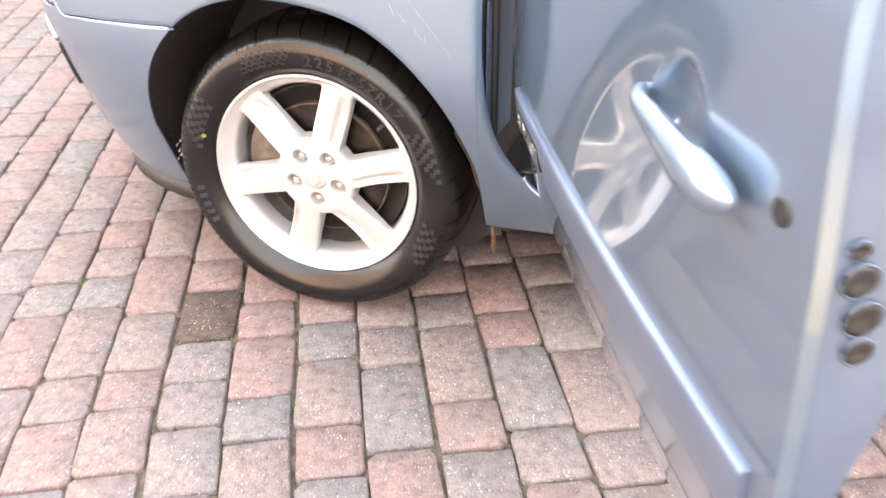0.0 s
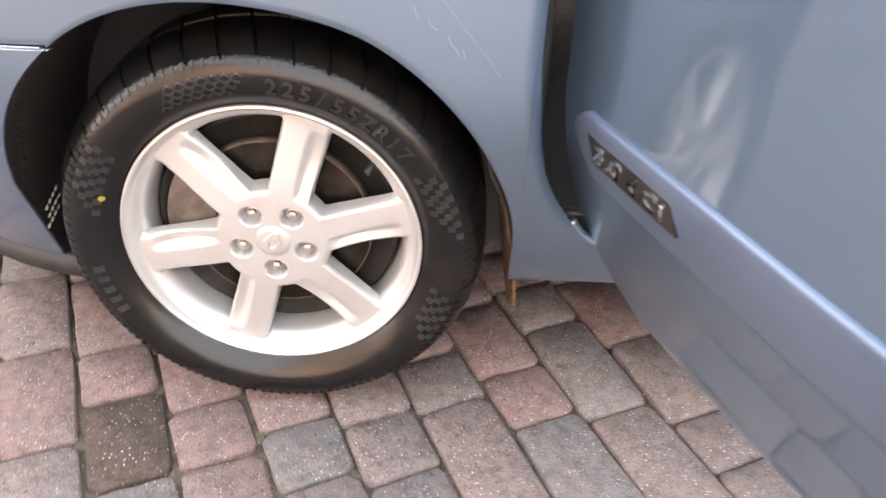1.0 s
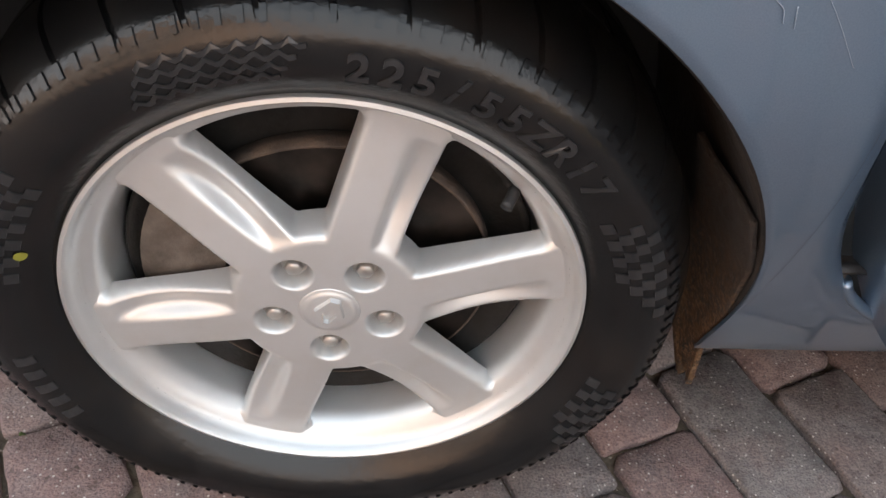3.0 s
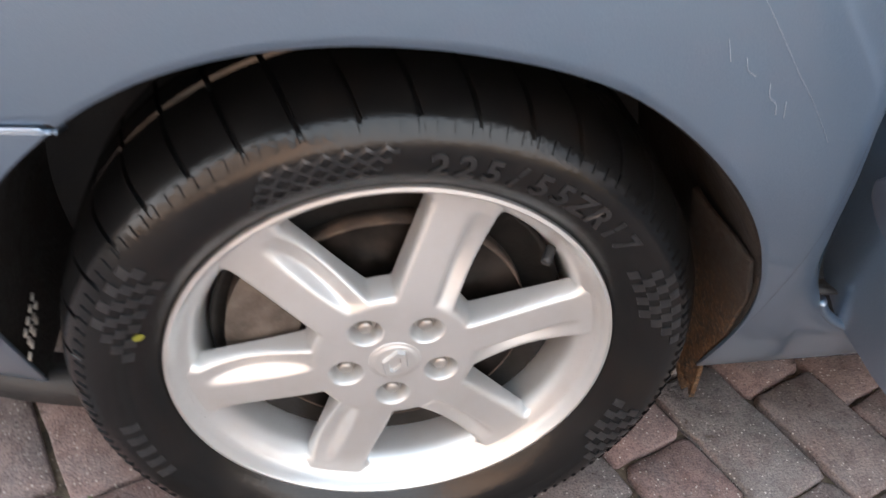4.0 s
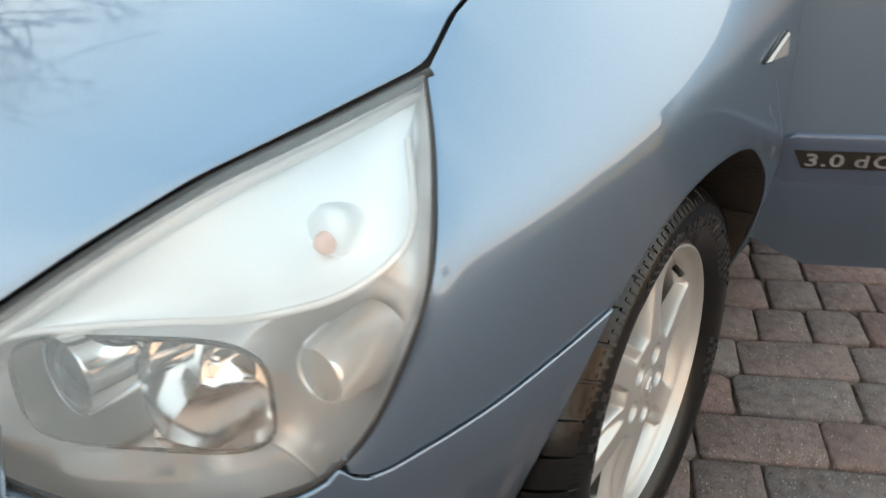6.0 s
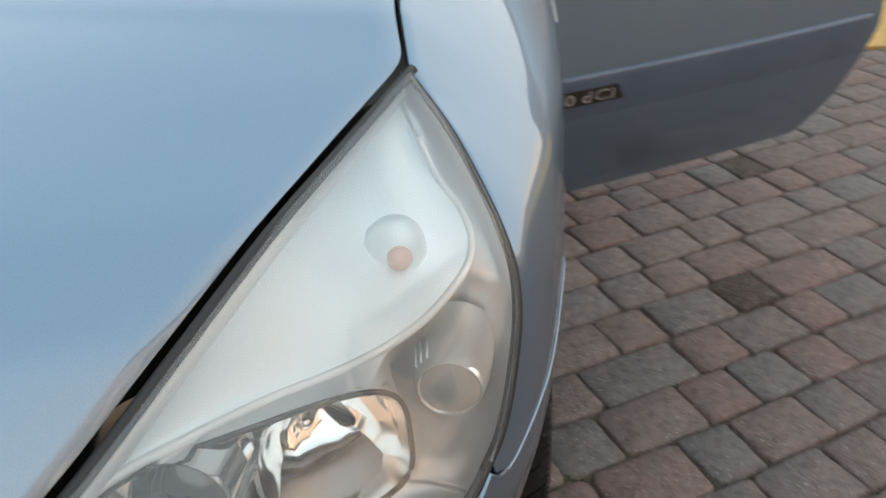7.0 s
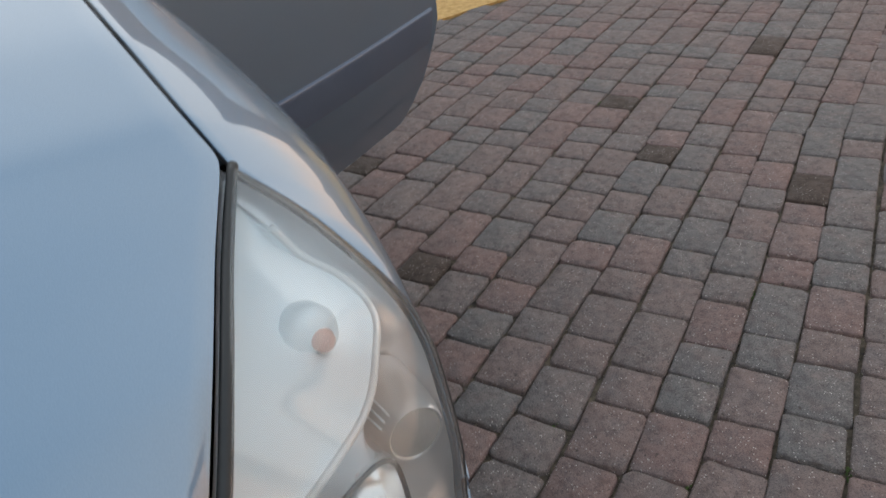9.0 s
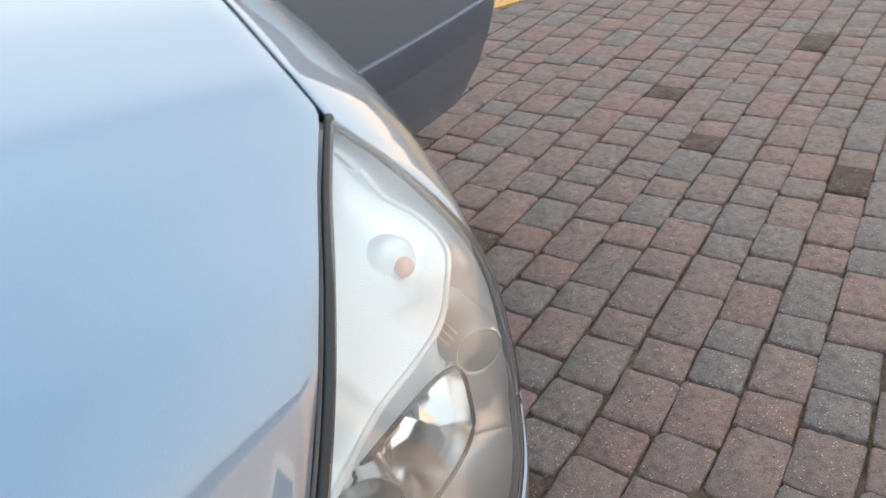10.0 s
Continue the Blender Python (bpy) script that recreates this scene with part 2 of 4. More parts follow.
PALE = varied(material("frosted_lamp_trim", (0.8, 0.8, 0.8), 0.4, 0.2), 14, (0.8, 0.8, 0.8), (0.88, 0.88, 0.88))
SMOKED = material("dull_chrome", (0.8, 0.8, 0.8), 0.26, 1.0)
SATIN = material("satin_silver_plastic", (0.72, 0.72, 0.72), 0.3, 0.6)
HOUSING = varied(material("lamp_bezel", (0.6, 0.61, 0.63), 0.32, 0.4), 12, (0.55, 0.56, 0.58), (0.63, 0.64, 0.66))
AMBER = material("amber_bulb", (0.85, 0.56, 0.48), 0.4, 0.0, 0.4)
FROSTED = material("frosted_marker_lens", (0.36, 0.35, 0.345), 0.25, 0.0, 0.6)
YELLOW = material("yellow_paint_dot", (0.2, 0.19, 0.02), 0.7)
WINDOW = material("dark_tinted_glass", (0.02, 0.025, 0.03), 0.03, 0.0, 1.0)


# ---------------------------------------------------------------- building helpers
def mesh_part(name, verts, faces, mat, parent=None, label="", smooth=True, sharp=None):
    me = bpy.data.meshes.new(name)
    me.from_pydata([tuple(float(c) for c in v) for v in verts], [], [tuple(f) for f in faces])
    bm = bmesh.new()
    bm.from_mesh(me)
    bmesh.ops.recalc_face_normals(bm, faces=bm.faces)
    if sharp:
        for e in bm.edges:
            if len(e.link_faces) == 2 and e.calc_face_angle(0) > radians(sharp):
                e.smooth = False
    for fc in bm.faces:
        fc.smooth = smooth
    bm.to_mesh(me)
    bm.free()
    me.materials.append(mat)
    ob = new(name, me)
    if parent:
        ob.parent = parent
    return tagged(ob, label)


def grid(rows, close_u=False, close_v=False):
    """Vertices and faces of a net of points."""
    nu, nv = len(rows), len(rows[0])
    verts = [p for r in rows for p in r]
    faces = []
    for i in range(nu if close_u else nu - 1):
        for j in range(nv if close_v else nv - 1):
            a, b = i, (i + 1) % nu
            c, d = j, (j + 1) % nv
            faces.append((a * nv + c, b * nv + c, b * nv + d, a * nv + d))
    return verts, faces


def joined(*shells):
    verts, faces = [], []
    for v, f in shells:
        o = len(verts)
        verts += [tuple(p) for p in v]
        faces += [tuple(i + o for i in q) for q in f]
    return verts, faces


def slab(rows, depth):
    """A net given thickness along a fixed vector: front, back and rim."""
    back = [[tuple(np.add(p, depth)) for p in r] for r in rows]
    nu, nv = len(rows), len(rows[0])
    edge = [rows[i][0] for i in range(nu)] + [rows[-1][j] for j in range(1, nv)] + [rows[i][-1] for i in range(nu - 2, -1, -1)] + [rows[0][j] for j in range(nv - 2, 0, -1)]
    rim = [[p, tuple(np.add(p, depth))] for p in edge]
    v, f = joined(grid(rows), grid(back), grid(rim, close_u=True))
    return v, f


def solid(ob, t=0.004):
    s = ob.modifiers.new("thickness", "SOLIDIFY")
    s.thickness, s.offset = t, -1
    w = ob.modifiers.new("normals", "WEIGHTED_NORMAL")
    w.weight = 90
    return ob


def spline(pts, n):
    """Evenly stepped points on a smooth curve through the given ones."""
    p = np.array(pts, float)
    chord = np.r_[0, np.cumsum(np.sqrt(((p[1:] - p[:-1]) ** 2).sum(1)))]
    tan = np.gradient(p, chord, axis=0)
    out = []
    for s in np.linspace(0, chord[-1], n):
        k = min(max(int(np.searchsorted(chord, s)) - 1, 0), len(p) - 2)
        h = chord[k + 1] - chord[k]
        t = (s - chord[k]) / h
        out.append((2 * t**3 - 3 * t**2 + 1) * p[k] + (t**3 - 2 * t**2 + t) * h * tan[k] + (3 * t**2 - 2 * t**3) * p[k + 1] + (t**3 - t**2) * h * tan[k + 1])
    return np.array(out)


def tube(pts, r, sides=8, squash=1.0):
    p = np.array(pts, float)
    tan = np.gradient(p, axis=0)
    rows = []
    for q, t in zip(p, tan):
        t = t / np.linalg.norm(t)
        a = np.cross(t, (0, 0, 1) if abs(t[2]) < 0.9 else (1, 0, 0))
        a /= np.linalg.norm(a)
        b = np.cross(t, a)
        rows.append([q + r * (math.cos(w) * a + squash * math.sin(w) * b) for w in np.linspace(0, 2 * math.pi, sides, endpoint=False)])
    v, f = grid(rows, close_v=True)
    f.append(tuple(range(sides)))
    f.append(tuple(len(v) - 1 - i for i in range(sides)))
    return v, f


def revolve(profile, n, centre, close=True):
    """Turns (radius, y) pairs round the wheel's axis."""
    rows = []
    for i in range(n):
        w = 2 * math.pi * i / n
        rows.append([(centre[0] + r * math.cos(w), centre[1] + y, centre[2] + r * math.sin(w)) for r, y in profile])
    return grid(rows, close_u=True, close_v=close)


def prism(outline, y0, y1, bevel=0.0):
    """A closed outline of (x, z) drawn out from y0 to y1, its front edge chamfered."""
    o = np.array(outline, float)
    c = o.mean(0)
    rings = [(o, y1), (o, y0 + bevel)]
    if bevel:
        d = c - o
        rings.append((o + d / np.linalg.norm(d, axis=1)[:, None] * bevel, y0))
    rows = [[(p[0], y, p[1]) for p in ring] for ring, y in rings]
    v, f = grid(rows, close_v=True)
    k = len(o)
    f.append(tuple(range(len(v) - k, len(v))))
    f.append(tuple(range(k)))
    return v, f


def box(lo, hi, bevel=0.004):
    bm = bmesh.new()
    bmesh.ops.create_cube(bm, size=1.0)
    for v in bm.verts:
        v.co = Vector([lo[i] + (v.co[i] + 0.5) * (hi[i] - lo[i]) for i in range(3)])
    if bevel:
        bmesh.ops.bevel(bm, geom=bm.edges[:], offset=bevel, segments=2, affect="EDGES")
    v, f = [tuple(x.co) for x in bm.verts], [tuple(x.index for x in q.verts) for q in bm.faces]
    bm.verts.index_update()
    f = [tuple(x.index for x in q.verts) for q in bm.faces]
    bm.free()
    return v, f


def letters(text, size, depth):
    """Vertices and faces of raised characters, in the plane x, z, standing towards -y."""
    cu = bpy.data.curves.new("letters", "FONT")
    cu.body, cu.size, cu.extrude, cu.align_x, cu.offset = text, size, depth / 2, "CENTER", size * 0.02
    ob = bpy.data.objects.new("letters", cu)
    me = bpy.data.meshes.new_from_object(ob)
    v = [(p.co.x, -p.co.z, p.co.y) for p in me.vertices]
    f = [tuple(q.vertices) for q in me.polygons]
    bpy.data.objects.remove(ob)
    bpy.data.curves.remove(cu)
    bpy.data.meshes.remove(me)
    return v, f


# ---------------------------------------------------------------- car skin
# Plan line of the left flank at its widest, from the door round to the nose: x, y, shoulder height.
PLAN = spline([(0.62, -0.064, 0.93), (0.46, -0.066, 0.91), (0.2, -0.068, 0.874), (0.0, -0.063, 0.853), (-0.2, -0.048, 0.839), (-0.35, -0.027, 0.829), (-0.5, 0.006, 0.820),
               (-0.61, 0.053, 0.788), (-0.7, 0.111, 0.75), (-0.79, 0.203, 0.715), (-0.86, 0.331, 0.685), (-0.91, 0.5, 0.68), (-0.94, 0.7, 0.68), (-0.95, 0.88, 0.68)], 500)
MID = 0.88


def inset(h, z):
    # the shoulder is sharper and falls away more towards the nose
    k = min(max((0.865 - (z - h)) / 0.043, 0), 1)
    top = (0.25 + 0.07 * k + 0.18 * k**3) * (h + math.sqrt(h * h + 0.0007 - 0.0004 * k**3)) + (1.75 + 1.3 * k - 2.75 * k**3) * max(h, 0) ** 2
    low = 0.12 * (max(0.62 - z, 0) / 0.40) ** 1.6
    return top + low


def skin(k, z):
    """The point of the flank at a place of the plan line and a height."""
    k = min(max(float(k), 2.0), len(PLAN) - 4.0)
    i, w = int(k), k - int(k)
    x, y, zs = PLAN[i] * (1 - w) + PLAN[i + 1] * w
    t = (PLAN[i + 2] - PLAN[i])[:2] * w + (PLAN[i + 1] - PLAN[i - 1])[:2] * (1 - w)
    t /= np.linalg.norm(t)
    nrm = np.array((t[1], -t[0]))
    d = inset(z - zs, z)
    return (x + nrm[0] * d, y + nrm[1] * d, z)


def at_x(x):
    return float(np.interp(-x, -PLAN[:460, 0], np.arange(460)))


car = tagged(new("car"), "silver-blue people carrier with its front door open, standing on block paving", "car")

ARCH_R, ARCH_Z = 0.392, 0.335
BUMPER_SEAM = [(-0.626, 0.658), (-0.619, 0.645), (-0.604, 0.634), (-0.584, 0.633), (-0.546, 0.638), (-0.5, 0.642), (-0.41, 0.647), (-0.35, 0.65), (-0.27, 0.655)]


def lerp(x, table):
    return float(np.interp(x, [a for a, _ in table], [b for _, b in table]))


def arch_r(w):
    """The arch is a little tighter behind the wheel and wider before it."""
    t = min(max((w - radians(80)) / radians(48), 0), 1)
    return ARCH_R + 0.021 * t * t * (3 - 2 * t) - 0.016 * min(max((math.cos(w) - 0.4) / 0.5, 0), 1)


def arch_z(x):
    return ARCH_Z + math.sqrt(max((ARCH_R + 0.021) ** 2 - x * x, 0))


EDGE = [(-0.622, 0.063, 0.659), (-0.604, 0.053, 0.673), (-0.587, 0.045, 0.692), (-0.561, 0.036, 0.729), (-0.538, 0.031, 0.763), (-0.511, 0.033, 0.795), (-0.487, 0.043, 0.822),
        (-0.453, 0.063, 0.858), (-0.418, 0.087, 0.893), (-0.383, 0.116, 0.924), (-0.369, 0.127, 0.938)]
TOP = [(-0.369, 0.127, 0.938), (-0.3, 0.137, 0.977), (-0.15, 0.143, 1.027), (0.1, 0.143, 1.083), (0.46, 0.143, 1.133)]


def wing_rows():
    cols = [(x, lerp(x, BUMPER_SEAM) + 0.002) for x in list(np.linspace(-0.619, -0.37, 54)) + list(np.linspace(-0.366, -0.264, 18))]
    for w in np.linspace(radians(129.3), radians(3), 64):
        cols.append((arch_r(w) * math.cos(w), ARCH_Z + arch_r(w) * math.sin(w)))
    for i in range(1, 9):
        cols.append((cols[-1][0] + 0.0004, 0.352 - 0.0118 * i))
    goals = []
    for x, low in cols:
        table = EDGE if x < -0.369 else TOP
        goals.append((x, *[float(np.interp(x, [q[0] for q in table], [q[i] for q in table])) for i in (1, 2)]))
    xs = np.array([x for x, _ in cols])
    fixes = np.array([np.array(g) - np.array(skin(at_x(g[0]), g[2])) for g in goals])
    step = np.abs(np.gradient(xs))
    rows = []
    for (x, low), goal, fix in zip(cols, goals, fixes):
        w = np.exp(-((xs - x) / 0.075) ** 2) * step
        eased = (fixes * w[:, None]).sum(0) / w.sum()
        k = at_x(x)
        rows.append([np.array(skin(k, low + (goal[2] - low) * q)) + eased * q**2 + (fix - eased) * max(0, (q - 0.8) / 0.2) ** 2 for q in np.linspace(0, 1, 36)])
    net = np.array(rows)
    # eases the panel between its fixed edges
    for i in range(80):
        mean = (net[:-2, 1:-1] + net[2:, 1:-1] + net[1:-1, :-2] + net[1:-1, 2:]) / 4
        net[1:-1, 1:-1] += (mean - net[1:-1, 1:-1]) * (0.5 if i % 2 == 0 else -0.515)
    rows = [[tuple(p) for p in r] for r in net]
    # foot of the wing, back to the edge of the door opening
    last = rows[-1]
    for f in (0.15, 0.4, 0.7, 1.0):
        xs_ = [p[0] + (lerp(p[2], WING_REAR) - p[0]) * f for p in last]
        rows.append([(x, p[1] + skin(at_x(x), p[2])[1] - skin(at_x(p[0]), p[2])[1], p[2]) for x, p in zip(xs_, last)])
    # the rear edge rolls in towards the door
    return [[(x, y + 0.011 * min(max((z - 0.35) / 0.06, 0), 1) * max(0, 1 - (lerp(z, WING_REAR) - x) / 0.026) ** 2, z) for x, y, z in r] for r in rows]


WING_REAR = [(0.25, 0.6), (0.33, 0.6), (0.34, 0.53), (0.352, 0.515), (0.375, 0.484), (0.40, 0.461), (0.43, 0.442), (0.463, 0.422), (0.5, 0.407), (0.56, 0.395), (0.66, 0.384), (1.2, 0.381)]


def mirrored(rows):
    return [[(x, 2 * MID - y, z) for x, y, z in r] for r in rows]


wing = wing_rows()
solid(mesh_part("front_wing", *grid(wing), PAINT, car, "silver-blue front wing with a fine scratch"))
solid(mesh_part("front_wing", *grid(mirrored(wing)), PAINT, car))

# pale tone of the wing's scratches, also the bumper edge's painted highlight
SCRATCH_AND_GLINT = material("bare_scratch_and_glint", (0.38, 0.45, 0.54), 0.45, 0.6)
for run in ([(0.228, 0.78), (0.255, 0.748), (0.28, 0.717), (0.31, 0.682), (0.332, 0.652)], [(0.217, 0.742), (0.221, 0.732), (0.224, 0.724)], [(0.236, 0.727), (0.241, 0.716), (0.248, 0.712)],
            [(0.262, 0.706), (0.266, 0.694), (0.273, 0.688), (0.276, 0.679)], [(0.281, 0.69), (0.284, 0.676)]):
    line = spline([np.array(skin(at_x(x), z)) + (0, -0.0008, 0) for x, z in run], 12)
    mesh_part("scratch", *tube(line, 0.0002 if len(run) > 4 else 0.00033, 5), SCRATCH_AND_GLINT, car)

# sill and the foot of the wing behind the wheel
sill = []
for x in [0.6003, 0.65, 0.7, 0.8, 1.4, 2.2, 2.6]:
    top = 0.331
    k = at_x(min(x, 0.6))
    col = [skin(k, 0.255 + (top - 0.255) * q) for q in np.linspace(0, 1, 14)]
    sill.append([(x, p[1], p[2]) for p in col])
solid(mesh_part("sill", *grid(sill), PAINT, car))
solid(mesh_part("sill", *grid(mirrored(sill)), PAINT, car))
jamb = [[(0.387 + 0.012 * q, -0.01 + 0.15 * q, z) for q in np.linspace(0, 1, 5)] for z in np.linspace(0.46, 1.1, 12)]
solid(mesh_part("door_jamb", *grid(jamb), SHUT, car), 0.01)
mesh_part("door_seal", *tube([(0.393, 0.002 + 0.01 * math.sin(3 * z), z) for z in np.linspace(0.45, 1.1, 16)], 0.008, 8), SEAL, car, "black rubber door seal")
# lower door hinge
mesh_part("door_hinge", *tube(spline([(0.462, -0.004, 0.404), (0.469, -0.005, 0.392), (0.482, -0.006, 0.379), (0.503, -0.007, 0.366), (0.524, -0.008, 0.358)], 20), 0.0085, 10, 0.7), PAINT, car, "pale blue lower door hinge")
mesh_part("hinge_stop", *box((0.448, -0.002, 0.4085), (0.485, 0.02, 0.4135), 0.001), SEAL, car)
# bumper
LAMP_LOW = [(-0.83, 0.70), (-0.80, 0.672), (-0.75, 0.644), (-0.68, 0.638), (-0.64, 0.645), (-0.626, 0.658)]
bump_rows = []
k0 = int(at_x(-0.262)) + 1
for k in range(k0, len(PLAN) - 1, 3):
    x = PLAN[k][0]
    low = 0.205
    if x > -ARCH_R - 0.02:
        low = max(low, arch_z(x))
    high = lerp(x, BUMPER_SEAM) if x > -0.622 else (lerp(x, LAMP_LOW) if x > -0.83 else 0.74)
    col = [skin(k, low + (high - 0.006 - low) * q) for q in np.linspace(0, 1, 22)]
    e = col[-1]
    col += [(e[0] + 0.0006, e[1] + 0.0012, e[2] + 0.002), (e[0] + 0.002, e[1] + 0.004, e[2] + 0.003), (e[0] + 0.006, e[1] + 0.012, e[2] + 0.003)]
    bump_rows.append(col)
solid(mesh_part("front_bumper", *grid(bump_rows), PAINT, car, "silver-blue bumper with a dark lower lip"))
solid(mesh_part("front_bumper", *grid(mirrored(bump_rows)), PAINT, car))
lip = []
for k in range(int(at_x(-0.37)), len(PLAN) - 1, 4):
    p = skin(k, 0.205)
    q = skin(k, 0.215)
    lip.append([(q[0], q[1], 0.214), (p[0], p[1], 0.165), (p[0] + 0.015, p[1] + 0.03, 0.155), (p[0] + 0.02, p[1] + 0.05, 0.2)])
mesh_part("bumper_lip", *grid(lip, close_v=True), PLASTIC, car, "black plastic bumper lip")

# thin pale tube painting the highlight where wing and bumper meet
edge_line = [np.array(skin(at_x(x), lerp(x, BUMPER_SEAM) - 0.0015)) + (0, -0.0012, 0) for x in np.linspace(-0.6, -0.272, 60)]
mesh_part("bumper_edge", *tube(edge_line, 0.0012, 8), SCRATCH_AND_GLINT, car, "bright worn edge of the bumper")

# slot and trim strip at the bumper's corner
kq = at_x(-0.69)
mesh_part("bumper_slot", *tube([np.array(skin(kq + 3 * math.sin(9 * z), z)) + (-0.001, -0.001, 0) for z in np.linspace(0.44, 0.545, 12)], 0.005, 8), SEAL, car, "dark slot in the bumper corner")
mesh_part("bumper_trim", *tube([np.array(skin(kq + 6 * q, 0.553 + 0.004 * q)) for q in np.linspace(0, 12, 20)], 0.008, 8), PAINT, car)

# bonnet
SEAM = np.array([(-0.823, 0.405, 0.757), (-0.75, 0.347, 0.80), (-0.668, 0.292, 0.846), (-0.574, 0.24, 0.885), (-0.468, 0.188, 0.912), (-0.362, 0.130, 0.944),
                 (-0.3, 0.140, 0.979), (-0.15, 0.147, 1.029), (0.1, 0.147, 1.085), (0.46, 0.147, 1.135)])
CROWN = np.array([(-0.935, 0.80), (-0.90, 0.845), (-0.83, 0.90), (-0.735, 0.95), (-0.62, 0.99), (-0.5, 1.03), (-0.42, 1.055), (-0.2, 1.11), (0.08, 1.165), (0.46, 1.22)])


def refine(table, n):
    s = np.linspace(0, len(table) - 1, n)
    out = np.stack([np.interp(s, range(len(table)), c) for c in np.array(table).T], 1)
    for _ in range(2):
        out[1:-1] = (out[:-2] + 2 * out[1:-1] + out[2:]) / 4
    return out


bonnet = []
for i, (q, c) in enumerate(zip(refine(SEAM, 73), refine(CROWN, 73))):
    row, roll = [], 2.7 - 1.2 * min(i / 45, 1)
    for t in np.linspace(0, 1, 30):
        tt = t * 0.994 + 0.006
        x = q[0] + (c[0] - q[0]) * (1 - (1 - tt) ** 1.6)
        y = q[1] + (MID - q[1]) * tt
        z = q[2] + (c[1] - q[2]) * (1 - (1 - tt) ** roll)
        row.append((x, y, z))
    bonnet.append(row + [(x, 2 * MID - y, z) for x, y, z in row[-2::-1]])
solid(mesh_part("bonnet", *grid(bonnet), PAINT, car, "silver-blue bonnet, closed"), 0.006)
seal_pts = spline(SEAM[:6] + (-0.003, -0.0045, -0.0085), 40)
mesh_part("bonnet_seal", *tube(seal_pts, 0.006, 10), SEAL, car, "black rubber seal")
seal_pts = spline(SEAM[5:] + (0.0, -0.002, -0.009), 30)
mesh_part("bonnet_seal", *tube(seal_pts, 0.0025, 8), SEAL, car)

# headlight
OUTER = [(-0.371, 0.130, 0.937)] + [(x - 0.003, y + 0.001, z) for x, y, z in EDGE[-2:0:-1]] + [(-0.623, 0.066, 0.655), (-0.642, 0.077, 0.645), (-0.68, 0.103, 0.641), (-0.75, 0.168, 0.646),
         (-0.80, 0.245, 0.676), (-0.826, 0.33, 0.712), (-0.826, 0.395, 0.748)]
lamp_out = spline(OUTER, 61)
lamp_in = spline(SEAM[:6][::-1] + np.outer((0.6, 0.9, 1, 1, 1, 1), (-0.005, -0.0075, -0.004)), 61)
DIVIDE = spline([(-0.415, 0.122, 0.885), (-0.435, 0.105, 0.852), (-0.465, 0.083, 0.832), (-0.490, 0.075, 0.817), (-0.513, 0.077, 0.808), (-0.547, 0.10, 0.789), (-0.595, 0.142, 0.780),
                 (-0.618, 0.185, 0.771), (-0.645, 0.235, 0.768), (-0.69, 0.288, 0.771), (-0.74, 0.34, 0.772), (-0.785, 0.38, 0.757)], 61)
BACK = np.array((0.75, 0.6, -0.3))


def patch(a_line, b_line, n, lift, sink=0.0):
    """A net between two lines, arched up by lift or sunk by sink."""
    rows = []
    for i, (a, b) in enumerate(zip(a_line, b_line)):
        along = b_line[min(i + 1, len(b_line) - 1)] - b_line[max(i - 1, 0)]
        nrm = np.cross(b - a, along)
        nrm /= np.linalg.norm(nrm) + 1e-9
        if nrm[2] - nrm[0] * 0.5 < 0:
            nrm = -nrm
        span = min(np.linalg.norm(b - a) / 0.2, 1)
        rows.append([tuple(a + (b - a) * t + nrm * (lift * math.sin(math.pi * t**0.7) * span) + BACK * sink * (4 * t * (1 - t)) ** 0.7 * span) for t in np.linspace(0, 1, n)])
    return rows


low_edge = lamp_out + BACK * 0.012
E1, E2, EB = np.array((-0.0568, 0.1136, -0.002)), np.array((0.006, 0.003, 0.061)), np.array((0.07, 0.035, 0.0))
BOX_C = np.array((-0.685, 0.246, 0.706))


def box_loop(k, back, angles, centre=BOX_C, wide=1.0):
    """A rounded oblong in the plane of the low-beam opening, sunk by back."""
    out = []
    for w in angles:
        c, q = math.cos(w), math.sin(w)
        r = k / (abs(c) ** 4 + abs(q) ** 4) ** 0.25
        out.append(centre + E1 * wide * c * r + E2 * q * r + EB * back)
    return out


def round_(n):
    return np.linspace(0, 2 * math.pi, n, endpoint=False)


max_ = np.array((-0.93, 0.06, 0.05))
max_ /= np.linalg.norm(max_)
MARKER = np.array((-0.602, 0.097, 0.731))


def hollowed(p):
    """Sinks the bezel round the side marker's cup."""
    q = np.array(p) - MARKER
    along = min(max(-(q @ max_), -0.004), 0.07)
    d = np.linalg.norm(q + max_ * along)
    t = min(max(1.25 - d / 0.06, 0), 1)
    return np.array(p) + BACK * 0.05 * t * t * (3 - 2 * t)


# bezel: a strip behind the side marker, and a ring round the low-beam opening
cut_a = int(np.argmin(np.linalg.norm(low_edge - (-0.64, 0.085, 0.645), axis=1)))
cut_b = int(np.argmin(np.linalg.norm(DIVIDE - (-0.59, 0.138, 0.781), axis=1)))
strip = [[np.array(p) for p in r] for r in patch(spline(low_edge[: cut_a + 1], 90), spline(DIVIDE[: cut_b + 1], 90), 60, 0.0, 0.03)]
strip = [[p + (hollowed(p) - p) * min(1, j / 5, (59 - j) / 6) for j, p in enumerate(r)] for r in strip]
rim = strip[-1][::2] + list(spline(DIVIDE[cut_b:], 70)) + list(spline(low_edge[cut_a:], 90))[::-1]
turn = [math.atan2((p - BOX_C) @ E2 / (E2 @ E2), (p - BOX_C) @ E1 / (E1 @ E1)) for p in rim]
